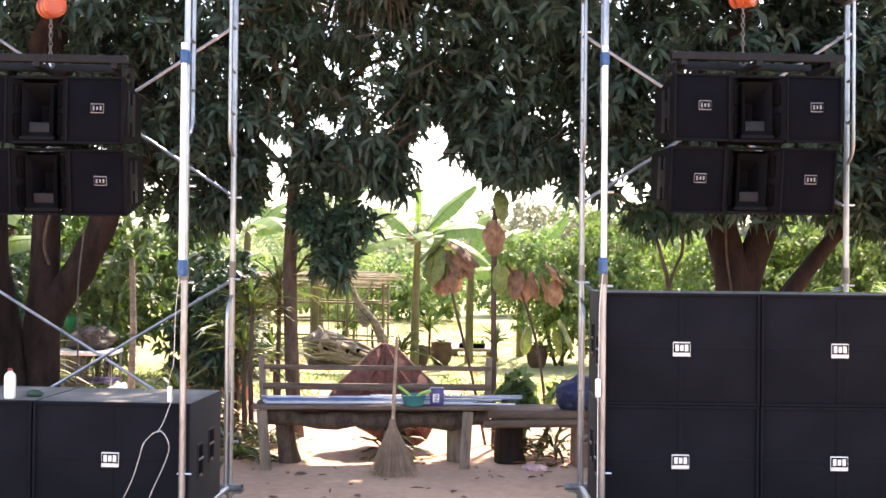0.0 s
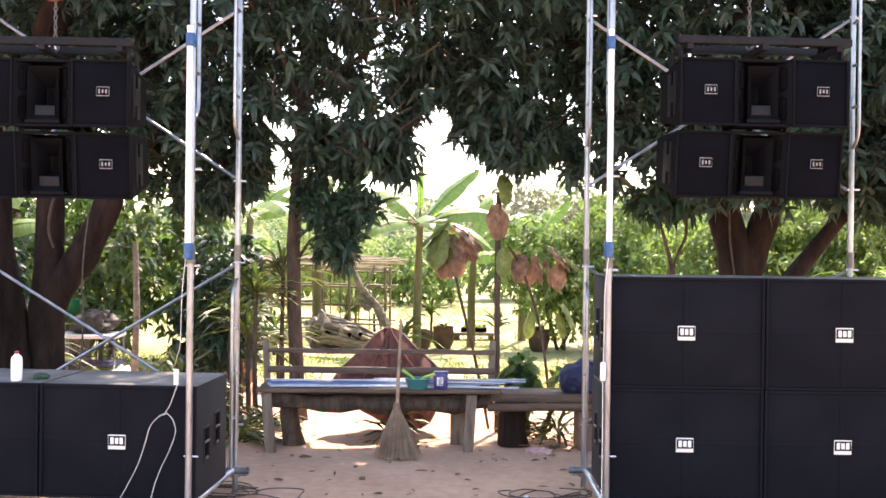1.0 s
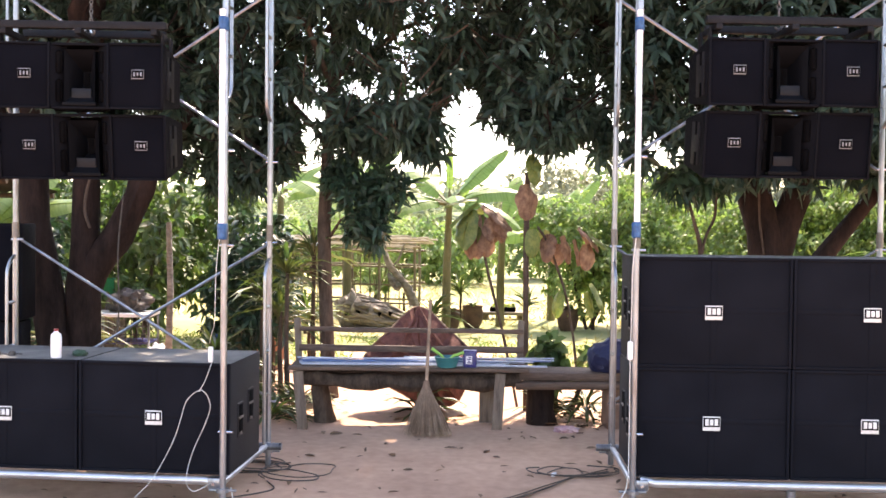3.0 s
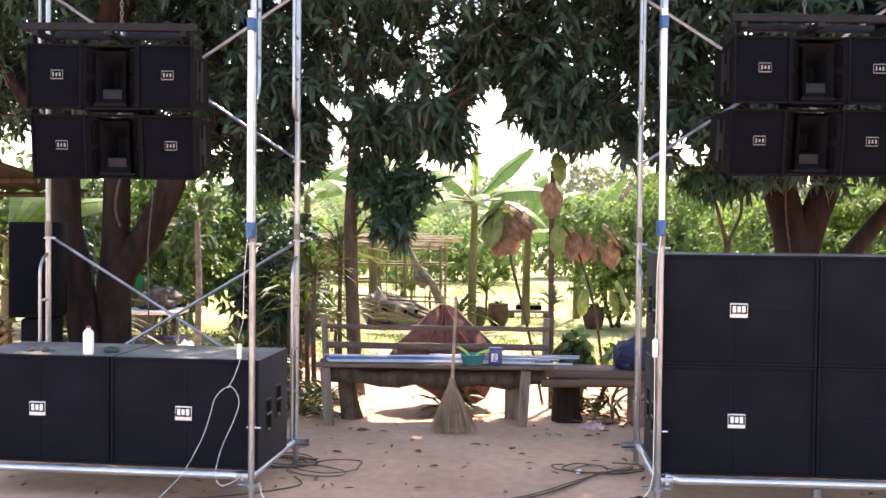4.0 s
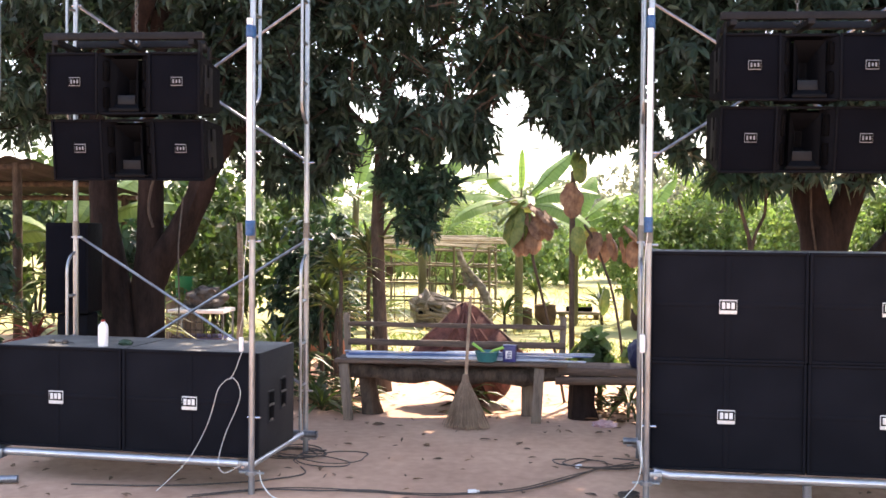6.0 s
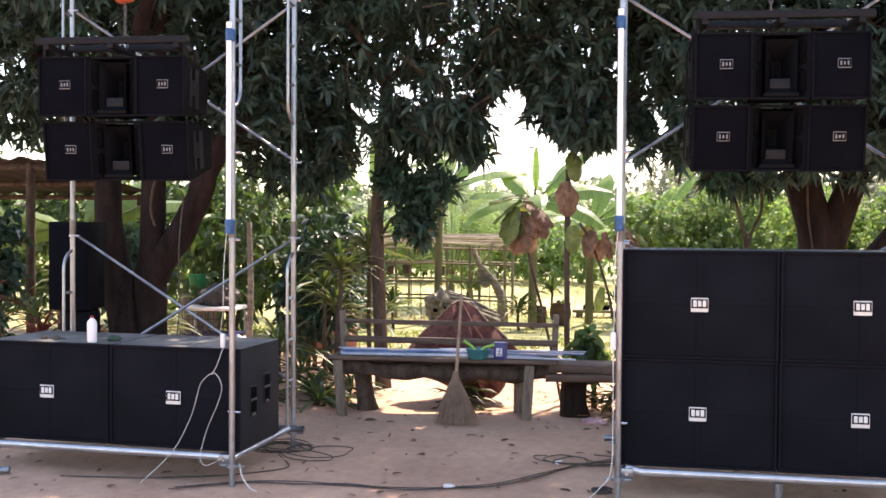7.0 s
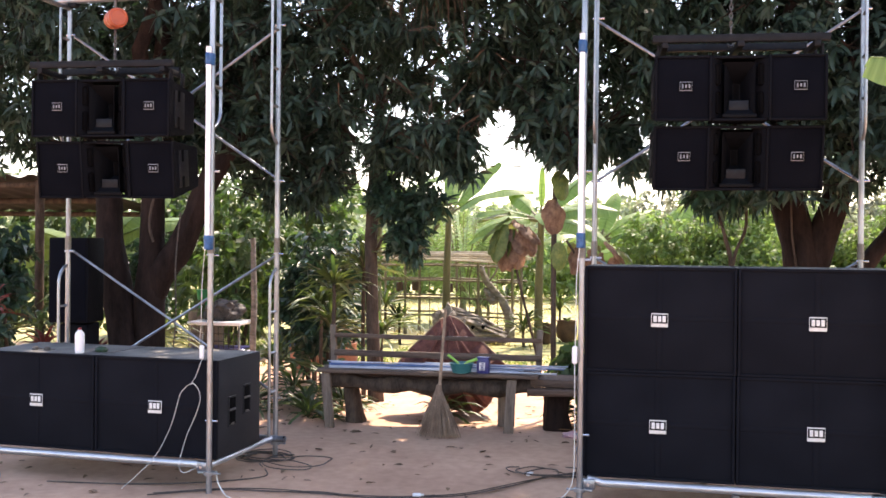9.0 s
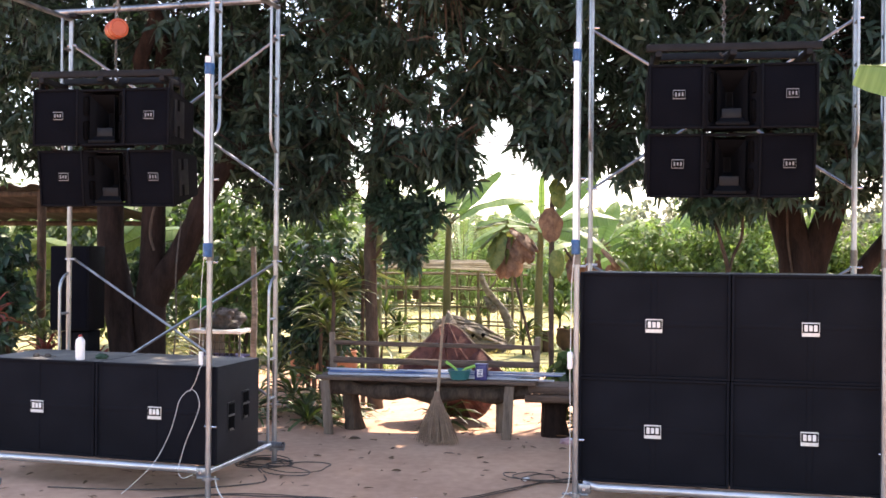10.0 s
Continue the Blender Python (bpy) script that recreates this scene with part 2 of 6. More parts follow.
def ground_material():
    m = material("packed_sandy_soil", (0.40, 0.228, 0.148), (0.63, 0.395, 0.268), rough=0.95, scale=0.9, fine=14, bump=0.55)
    n, ln = m.node_tree.nodes, m.node_tree.links
    bs = n["Principled BSDF"]
    soil = bs.inputs["Base Color"].links[0].from_socket
    ge, sp, nz, ad, mr = (n.new("ShaderNode" + k) for k in ("NewGeometry", "SeparateXYZ", "TexNoise", "Math", "MapRange"))
    ln.new(ge.outputs["Position"], sp.inputs[0])
    nz.inputs["Scale"].default_value, nz.inputs["Detail"].default_value = 0.7, 5
    ln.new(ge.outputs["Position"], nz.inputs["Vector"])
    ad.operation = "MULTIPLY_ADD"
    ad.inputs[1].default_value = 5.0
    ln.new(nz.outputs["Fac"], ad.inputs[0])
    ln.new(sp.outputs["Y"], ad.inputs[2])
    mr.inputs["From Min"].default_value, mr.inputs["From Max"].default_value = 14.2, 15.4
    ln.new(ad.outputs[0], mr.inputs["Value"])
    gr, g2, mx = n.new("ShaderNodeValToRGB"), n.new("ShaderNodeTexNoise"), n.new("ShaderNodeMix")
    g2.inputs["Scale"].default_value, g2.inputs["Detail"].default_value = 0.35, 7
    ln.new(ge.outputs["Position"], g2.inputs["Vector"])
    ln.new(g2.outputs["Fac"], gr.inputs["Fac"])
    gr.color_ramp.elements[0].position, gr.color_ramp.elements[1].position = 0.35, 0.65
    gr.color_ramp.elements[0].color, gr.color_ramp.elements[1].color = (0.17, 0.20, 0.06, 1), (0.46, 0.38, 0.17, 1)
    mx.data_type = "RGBA"
    ln.new(mr.outputs[0], mx.inputs["Factor"])
    ln.new(soil, mx.inputs["A"])
    ln.new(gr.outputs["Color"], mx.inputs["B"])
    ln.new(mx.outputs["Result"], bs.inputs["Base Color"])
    return m


M_GROUND = ground_material()

# ---- shapes ----
rng = np.random.default_rng(7)


def mesh_of(bm, name, mat, smooth=True):
    me = bpy.data.meshes.new(name)
    bmesh.ops.recalc_face_normals(bm, faces=bm.faces)
    bm.to_mesh(me)
    bm.free()
    me.materials.append(mat)
    if smooth:
        me.shade_smooth()
        me.set_sharp_from_angle(angle=radians(38))
    return me


def part(name, bm, mat, parent, label="", at=None, smooth=True):
    """One mesh under a thing or under a part."""
    ob = new(name, mesh_of(bm, name, mat, smooth) if isinstance(bm, bmesh.types.BMesh) else bm)
    ob.parent = parent
    if at is not None:
        ob.matrix_basis = at
    return tagged(ob, label)


def thing(name, m, label, category, group="", kind=""):
    ob = new(name)
    ob.empty_display_size = 0.05
    ob.matrix_basis = m
    return tagged(ob, label, category, group, kind)


def solid(name, bm, mat, m, label, category, group="", kind=""):
    ob = new(name, mesh_of(bm, name, mat) if isinstance(bm, bmesh.types.BMesh) else bm)
    ob.matrix_basis = m
    return tagged(ob, label, category, group, kind)


def box(bm, size, at, bevel=0.0, m=None):
    made = bmesh.ops.create_cube(bm, size=1.0)
    vs = made["verts"]
    for v in vs:
        v.co = Vector((v.co.x * size[0] + at[0], v.co.y * size[1] + at[1], v.co.z * size[2] + at[2]))
    if bevel:
        es = list({e for v in vs for e in v.link_edges})
        out = bmesh.ops.bevel(bm, geom=es, offset=bevel, segments=2, profile=0.5, affect="EDGES")
        vs = list({v for f in out["faces"] for v in f.verts} | {v for v in vs if v.is_valid})
    if m:
        bmesh.ops.transform(bm, matrix=m, verts=vs)
    return bm


def tube(bm, pts, r, seg=10, cap=True, rough=0.0):
    """A round bar along points; r is one radius or one a point."""
    pts = [Vector(p) for p in pts]
    rs = r if isinstance(r, (list, tuple)) else [r] * len(pts)
    rings = []
    up = None
    for i, p in enumerate(pts):
        d = (pts[min(i + 1, len(pts) - 1)] - pts[max(i - 1, 0)]).normalized()
        if up is None:
            up = d.orthogonal().normalized()
        up = (up - d * up.dot(d)).normalized()
        side = d.cross(up)
        ring = []
        for k in range(seg):
            a = 2 * math.pi * k / seg
            rr = rs[i]
            if rough:
                rr *= 1 + rough * noise.noise(Vector((math.cos(a) * 1.3, math.sin(a) * 1.3, i * 0.6)) + p * 0.7)
            ring.append(bm.verts.new(p + up * (rr * math.cos(a)) + side * (rr * math.sin(a))))
        rings.append(ring)
    for a, b in zip(rings, rings[1:]):
        for k in range(seg):
            bm.faces.new((a[k], a[(k + 1) % seg], b[(k + 1) % seg], b[k]))
    if cap:
        bm.faces.new(rings[0][::-1])
        bm.faces.new(rings[-1])
    return bm


def lathe(bm, profile, seg=24, at=(0, 0, 0)):
    rings = [[bm.verts.new((at[0] + r * math.cos(2 * math.pi * k / seg), at[1] + r * math.sin(2 * math.pi * k / seg), at[2] + z)) for k in range(seg)] for r, z in profile]
    for a, b in zip(rings, rings[1:]):
        for k in range(seg):
            bm.faces.new((a[k], a[(k + 1) % seg], b[(k + 1) % seg], b[k]))
    bm.faces.new(rings[0][::-1])
    bm.faces.new(rings[-1])
    return bm


def smooth_line(pts, n=8):
    """A smooth line through points."""
    p = [Vector(q) for q in pts]
    p = [2 * p[0] - p[1]] + p + [2 * p[-1] - p[-2]]
    out = []
    for a, b, c, d in zip(p, p[1:], p[2:], p[3:]):
        for k in range(n):
            t = k / n
            out.append(0.5 * (2 * b + (c - a) * t + (2 * a - 5 * b + 4 * c - d) * t * t + (3 * b - a - 3 * c + d) * t ** 3))
    return out + [p[-2]]


B = bmesh.new


def ground_z(x, y):
    s = min(1, max(0, (7.4 - y) / 1.6))
    dip = -0.035 * s * s * (3 - 2 * s)
    far = min(1, max(0, (24 - math.hypot(x, y - 7)) / 8))
    return dip + far * (0.022 * noise.noise(Vector((x * 0.7, y * 0.7, 0))) + 0.008 * noise.noise(Vector((x * 3, y * 3, 4)))) + (0.03 * math.exp(-((x + 0.75) ** 2 + (y - 8.75) ** 2) / 0.2))


# leaves: one pointed, folded, drooping blade of eight triangles each
LEAF_UV = np.array([(0, 0), (0.3, -0.5), (0.3, 0), (0.3, 0.5), (0.68, -0.4), (0.68, 0), (0.68, 0.4), (1, 0)])
LEAF_TRI = np.array([(0, 2, 1), (0, 3, 2), (1, 2, 5), (1, 5, 4), (2, 3, 6), (2, 6, 5), (4, 5, 7), (5, 6, 7)])


def unit(a):
    return a / np.maximum(np.linalg.norm(a, axis=-1, keepdims=True), 1e-9)


def leaf_mesh(name, P, D, U, L, W, mat, droop=0.25, fold=0.15):
    n = len(P)
    L, W = np.broadcast_to(L, n), np.broadcast_to(W, n)
    D = unit(D)
    S = unit(np.cross(D, U))
    U = np.cross(S, D)
    u, v = LEAF_UV[:, 0], LEAF_UV[:, 1]
    V = P[:, None] + D[:, None] * (u * L[:, None])[..., None] + S[:, None] * (v * W[:, None])[..., None] + U[:, None] * (fold * np.abs(v) * W[:, None] * 2)[..., None]
    V[..., 2] -= droop * (u ** 2) * L[:, None]
    tri = (LEAF_TRI[None] + 8 * np.arange(n)[:, None, None]).reshape(-1)
    me = bpy.data.meshes.new(name)
    me.vertices.add(8 * n)
    me.vertices.foreach_set("co", V.astype(np.float32).ravel())
    me.loops.add(len(tri))
    me.loops.foreach_set("vertex_index", tri.astype(np.int32))
    me.polygons.add(len(tri) // 3)
    me.polygons.foreach_set("loop_start", np.arange(0, len(tri), 3, dtype=np.int32))
    me.update(calc_edges=True)
    me.materials.append(mat)
    return me


def whorls(tips, axes, per, spread, L, W, mat, name, droop=0.3, vary=0.3, seed=1):
    """Clusters of leaves at twig ends."""
    r = np.random.default_rng(seed)
    n = len(tips) * per
    A = np.repeat(unit(axes), per, 0)
    rand = unit(r.normal(size=(n, 3)))
    side = unit(np.cross(A, rand))
    ang = np.radians(r.uniform(spread[0], spread[1], n))[:, None]
    D = A * np.cos(ang) + side * np.sin(ang)
    P = np.repeat(tips, per, 0) - A * r.uniform(0, 0.12, (n, 1))
    U = unit(A * 0.6 + np.array((0, 0, 0.6)) + r.normal(size=(n, 3)) * 0.25)
    k = r.uniform(1 - vary, 1 + vary, n)
    return leaf_mesh(name, P, D, U, L * k, W * k, mat, droop)

# ---- ground ----


def spread(lo, hi, step, far):
    v = list(np.arange(lo, hi + 1e-6, step))
    d, a, b = step, [v[0]], [v[-1]]
    while b[-1] < far:
        d *= 1.35
        b.append(b[-1] + d)
        a.append(a[-1] - d)
    return [*a[:0:-1], *v, *b[1:]]


def build_ground():
    xs, ys = spread(-6, 5, 0.12, 600), spread(2, 14, 0.12, 600)
    bm = B()
    grid = [[bm.verts.new((x, y, ground_z(x, y))) for x in xs] for y in ys]
    for r0, r1 in zip(grid, grid[1:]):
        for k in range(len(xs) - 1):
            bm.faces.new((r0[k], r0[k + 1], r1[k + 1], r1[k]))
    solid("ground", bm, M_GROUND, Matrix(), "bare sandy yard soil running into dry grass", "ground", kind="structure")


build_ground()

# ---- subwoofers ----
SUB_W, SUB_D, SUB_H = 0.848, 0.60, 0.606


def badge(parent, w, h, at, tilt=0.0, bar=True):
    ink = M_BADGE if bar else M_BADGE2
    """A printed plate: pale border, dark field, plain pale marks."""
    m = Matrix.Translation(at) @ Matrix.Rotation(tilt, 4, "X")
    plate = part("badge", box(B(), (w, 0.004, h), (0, 0, 0), 0.0012), ink, parent, "white and black printed badge", at=m)
    low = h * (0.26 if bar else 0.08)
    fh = h - low - h * 0.08
    part("badge_field", box(B(), (w * 0.94, 0.003, fh), (0, -0.0025, low / 2 - h * 0.04)), M_VOID, plate)
    bm = B()
    for k, dx in enumerate((-0.27, 0.0, 0.27)):
        box(bm, (w * (0.2 if bar else 0.13), 0.003, fh * ((0.7, 0.62, 0.7) if bar else (0.55, 0.42, 0.5))[k]), (dx * w, -0.0042, low / 2 - h * 0.04), 0.0008)
    part("badge_marks", bm, ink, plate)
    return plate


def build_sub():
    t = thing("subwoofer", Matrix(), "black double subwoofer cabinet with cloth front and small badge", "subwoofer", "subwoofer stacks")
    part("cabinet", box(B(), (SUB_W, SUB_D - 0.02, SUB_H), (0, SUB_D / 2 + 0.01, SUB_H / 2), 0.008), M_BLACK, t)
    bm = B()
    e = 0.016
    for sx in (-1, 1):
        box(bm, (e, 0.03, SUB_H), (sx * (SUB_W - e) / 2, 0.010, SUB_H / 2), 0.004)
    for z in (e / 2, SUB_H - e / 2):
        box(bm, (SUB_W - 2 * e, 0.03, e), (0, 0.0105, z), 0.004)
    part("front_frame", bm, M_CLOTH, t)
    bm = box(B(), (SUB_W - 2 * e, 0.012, SUB_H - 2 * e), (0, 0.013, SUB_H / 2), 0.003)
    box(bm, (0.034, 0.006, SUB_H - 2 * e - 0.01), (0, 0.0065, SUB_H / 2), 0.0025)
    box(bm, (SUB_W - 2 * e - 0.01, 0.005, 0.03), (0, 0.0066, SUB_H * 0.52), 0.0022)
    part("grille_cloth", bm, M_CLOTH, t)
    badge(t, 0.094, 0.078, (0.0, -0.0005, SUB_H * 0.5))
    for sx in (-1, 1):
        for y, z in ((0.20, 0.27), (0.40, 0.32)):
            x = sx * SUB_W / 2
            cup = part("handle_cup", box(B(), (0.008, 0.082, 0.17), (x, y, z), 0.003), M_VOID, t, "recessed steel carrying handle")
            part("rim", box(box(box(box(B(), (0.012, 0.012, 0.19), (x, y - 0.047, z), 0.003), (0.012, 0.012, 0.19), (x, y + 0.047, z), 0.003), (0.012, 0.094, 0.012), (x, y, z - 0.09), 0.003), (0.012, 0.094, 0.012), (x, y, z + 0.09), 0.003), M_BLACK, cup)
            part("grip", tube(B(), [(x + sx * 0.003, y - 0.04, z + 0.01), (x + sx * 0.006, y, z + 0.012), (x + sx * 0.003, y + 0.04, z + 0.01)], 0.007), M_CHAIN, cup)
            part("latch", box(B(), (0.006, 0.045, 0.014), (x + sx * 0.005, y, z - 0.078), 0.002), M_CHAIN, cup)
    return t


TURN_R = 2.9
RX = Vector((math.cos(radians(TURN_R)), math.sin(radians(TURN_R)), 0))
sub = build_sub()
SUB_Z = 0.150
sub.matrix_basis = pose(-1.813, 5.855, SUB_Z)
copy_thing(sub, pose(-2.671, 5.856, SUB_Z, 0, 0, 0.2))
for col in (0, 1):
    for row in (0, 1):
        c = Vector((1.224, 6.160, 0)) + RX * (0.854 * col)
        copy_thing(sub, pose(c.x + 0.003 * row, c.y + 0.004 * row, SUB_Z + 0.608 * row, 0, 0, TURN_R + 0.2 * col))

# ---- scaffold towers ----
TOWER_W, TOWER_D, TOWER_TOP, JOIN = 1.66, 0.97, 3.20, 1.46
TR = 0.0178


def bent(a, b, c, r=0.12, n=6):
    """A line from a to c, rounded at b."""
    a, b, c = Vector(a), Vector(b), Vector(c)
    p, q = b + (a - b).normalized() * r, b + (c - b).normalized() * r
    return [a] + [(1 - t) ** 2 * p + 2 * t * (1 - t) * b + t * t * q for t in [k / n for k in range(n + 1)]] + [c]


def build_tower(name, m, label, front_ledger):
    t = thing(name, m, label, "scaffold", "scaffold towers")
    for x in (0.0, TOWER_W):
        for y, s in ((0.0, 1), (TOWER_D, -1)):
            part("post", tube(B(), [(x, y, -0.07), (x, y, JOIN - 0.003)], TR, 14), M_ZINC, t)
            part("post", tube(B(), [(x, y, JOIN + 0.003), (x, y, TOWER_TOP)], TR, 14), M_ZINC, t)
            part("joint_pin", tube(B(), [(x, y, JOIN - 0.05), (x, y, JOIN + 0.05)], TR + 0.004, 14), M_CHAIN, t)
            col = part("collar", tube(B(), [(x, y, 0.075), (x, y, 0.095)], 0.034, 14), M_ZINC, t)
            part("wing", box(B(), (0.15, 0.018, 0.012), (x, y, 0.085), 0.003), M_ZINC, col)
            yi = y + s * 0.11
            # the lower frame stands upside down: its ladder tubes rise from the bottom bar and bend into the posts
            if y:
                part("ladder_tube", tube(B(), bent((x, yi, 0.135), (x, yi, 1.26), (x, y, 1.30), 0.10), 0.0108, 10), M_ZINC, t)
            part("ladder_tube", tube(B(), bent((x, yi, TOWER_TOP - 0.02), (x, yi, 2.20), (x, y, 2.16), 0.10), 0.0108, 10), M_ZINC, t)
            for z in (0.45, 0.72, 1.0, 2.42, 2.68, 2.95) if y else (2.42, 2.68, 2.95):
                part("rung", tube(B(), [(x, y, z), (x, yi, z)], 0.0105, 8), M_ZINC, t)
            for z in (0.40, 1.40, 1.905, 2.985):
                part("brace_lug", tube(B(), [(x - 0.026, y + s * 0.004, z), (x + 0.05, y + s * 0.004, z)], 0.007, 8), M_CHROME, t)
        part("frame_bar", tube(B(), [(x, 0, 0.128), (x, TOWER_D, 0.128)], TR * 0.98, 12), M_LEDGER, t)
        part("frame_bar", tube(B(), [(x, 0, TOWER_TOP - 0.02), (x, TOWER_D, TOWER_TOP - 0.02)], TR * 0.98, 12), M_ZINC, t)
    yb = TOWER_D + 0.034
    for z0, z1 in ((0.40, 1.40), (1.905, 2.985)):
        part("cross_brace", tube(B(), [(0, yb, z0), (TOWER_W, yb, z1)], 0.0100, 8), M_ZINC, t)
        part("cross_brace", tube(B(), [(0, yb + 0.027, z1), (TOWER_W, yb + 0.027, z0)], 0.0100, 8), M_ZINC, t)
    part("ledger", tube(B(), front_ledger, 0.0225, 12), M_LEDGER, t)
    part("ledger", tube(B(), [(-0.1, TOWER_D - 0.06, 0.126), (TOWER_W + 0.1, TOWER_D - 0.06, 0.126)], 0.0225, 12), M_ZINC, t)
    part("ledger", tube(B(), [(-0.12, TOWER_D - 0.045, TOWER_TOP + 0.026), (TOWER_W + 0.02, TOWER_D - 0.045, TOWER_TOP + 0.026)], 0.0225, 12), M_ZINC, t)
    part("hoist_beam", tube(B(), [(-0.15, 0.42, TOWER_TOP + 0.026), (TOWER_W + 0.15, 0.42, TOWER_TOP + 0.026)], 0.0225, 12), M_ZINC, t)
    for x in (0.05, TOWER_W - 0.05):
        c = part("coupler", box(B(), (0.075, 0.06, 0.062), (x, 0.032, 0.118), 0.010), M_ZINC, t)
        part("bolt", tube(B(), [(x, -0.012, 0.118), (x, 0.004, 0.118)], 0.010, 6), M_CHROME, c)
        c = part("coupler", box(B(), (0.07, 0.06, 0.06), (x, TOWER_D - 0.03, TOWER_TOP + 0.01), 0.010), M_RIG, t)
    return t


M_TL = pose(-3.063, 5.768, 0, 0, 0, 0.8)
M_TR = pose(0.795, 6.066, 0, 0, 0, TURN_R)
build_tower("scaffold_tower", M_TL, "galvanised scaffold tower of tubes standing round low subwoofers", [(-0.3, 0.045, 0.124), (TOWER_W - 0.11, 0.042, 0.124), (TOWER_W - 0.05, 0.03, 0.118)])
tr_ = build_tower("scaffold_tower", M_TR, "galvanised scaffold tower of tubes standing round stacked subwoofers", [(0.04, 0.03, 0.145), (0.13, 0.040, 0.124), (TOWER_W + 0.2, 0.045, 0.124)])
part("prop_tube", tube(B(), [(0.862, 0.045, -0.06), (0.862, 0.045, 0.10)], 0.024, 12), M_ZINC, tr_)
part("prop_tube", tube(B(), [(1.75, 0.045, -0.06), (1.75, 0.045, 0.10)], 0.024, 12), M_ZINC, tr_)

# ---- flown line array ----
AW, AH, AD = 0.95, 0.372, 0.40


def build_array_box():
    t = thing("line_array_speaker", Matrix(), "black line array loudspeaker with central horn, hung in tower", "loudspeaker", "flown loudspeakers")
    ix = 0.155

    def wedge(bm, x0, x1, y0, y1, h0, h1):
        vs = [bm.verts.new((x, y, AH / 2 + s * h / 2)) for x in (x0, x1) for y, h in ((y0, h0), (y1, h1)) for s in (-1, 1)]
        for f in ((0, 1, 3, 2), (4, 6, 7, 5), (0, 4, 5, 1), (2, 3, 7, 6), (0, 2, 6, 4), (1, 5, 7, 3)):
            bm.faces.new([vs[k] for k in f])

    bm = B()
    wedge(bm, -AW / 2, -ix, 0.02, AD, AH, AH * 0.72)
    wedge(bm, ix, AW / 2, 0.02, AD, AH, AH * 0.72)
    wedge(bm, -ix, ix, 0.17, AD, AH * 0.885, AH * 0.72)
    bmesh.ops.bevel(bm, geom=list(bm.edges), offset=0.006, segments=2, affect="EDGES")
    for z in (0.008, AH - 0.008):
        box(bm, (2 * ix, 0.16, 0.014), (0, 0.10, z), 0.002)
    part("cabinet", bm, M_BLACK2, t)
    for sx in (-1, 1):
        x0, x1 = ix + 0.002, AW / 2
        c = sx * (x0 + x1) / 2
        w = x1 - x0
        fr = B()
        for dx in (-1, 1):
            box(fr, (0.014, 0.024, AH), (c + dx * (w - 0.014) / 2, 0.012, AH / 2), 0.004)
        for z in (0.007, AH - 0.007):
            box(fr, (w - 0.028, 0.024, 0.014), (c, 0.0125, z), 0.004)
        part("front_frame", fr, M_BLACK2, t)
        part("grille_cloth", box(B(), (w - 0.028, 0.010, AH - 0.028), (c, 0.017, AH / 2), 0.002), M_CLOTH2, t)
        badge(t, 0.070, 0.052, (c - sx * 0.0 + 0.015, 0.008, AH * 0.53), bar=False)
        # slanted wall beside the horn, with two slot ports
        wall = B()
        vs = [wall.verts.new(p) for p in ((sx * ix, 0.006, 0.016), (sx * ix, 0.006, AH - 0.016), (sx * 0.088, 0.085, AH - 0.016), (sx * 0.088, 0.085, 0.016), (sx * ix, 0.16, 0.016), (sx * ix, 0.16, AH - 0.016))]
        for f in ((0, 1, 2, 3), (3, 2, 5, 4)):
            wall.faces.new([vs[k] for k in f])
        wo = part("horn_wall", wall, M_BLACK2, t)
        for z in (0.105, AH - 0.105):
            pm = Matrix.Translation((sx * 0.1205, 0.0415, z)) @ Matrix.Rotation(-sx * math.atan2(0.079, 0.067), 4, "Z")
            part("slot_port", box(B(), (0.036, 0.012, 0.125), (0, 0, 0), 0.014, pm), M_VOID, wo)
        plate = part("rigging_plate", box(B(), (0.008, 0.15, 0.24), (sx * (AW / 2 + 0.004), 0.15, AH / 2), 0.003), M_RIG, t)
        for z in (0.10, AH - 0.10):
            part("pin_slot", box(B(), (0.004, 0.034, 0.075), (sx * (AW / 2 + 0.0095), 0.13, z), 0.0015), M_VOID, plate)
    hb = B()
    mouth, throat = (0.086, 0.150), (0.022, 0.045)
    rings = []
    for k in range(6):
        s = k / 5
        y = 0.03 + 0.135 * s
        wx, wz = mouth[0] + (throat[0] - mouth[0]) * s ** 0.75, mouth[1] + (throat[1] - mouth[1]) * s ** 0.8
        rings.append([hb.verts.new((a * wx, y, AH / 2 + b * wz)) for a, b in ((-1, -1), (1, -1), (1, 1), (-1, 1))])
    for a, b in zip(rings, rings[1:]):
        for k in range(4):
            hb.faces.new((a[k], a[(k + 1) % 4], b[(k + 1) % 4], b[k]))
    hb.faces.new(rings[-1])
    horn = part("horn", hb, M_HORN, t)
    part("horn_lip", box(B(), (0.19, 0.014, 0.022), (0, 0.026, 0.030), 0.004), M_HORN, horn)
    # added pale block in place of the light caught on the lower flare
    part("lit_flare_block", box(B(), (0.112, 0.012, 0.060), (0.0, 0.066, 0.092), 0.004), M_PLUG, horn, "pale grey block standing for light on the lower horn flare")
    part("throat", box(B(), (0.03, 0.004, 0.085), (0, 0.161, AH / 2), 0.001), M_VOID, horn)
    return t


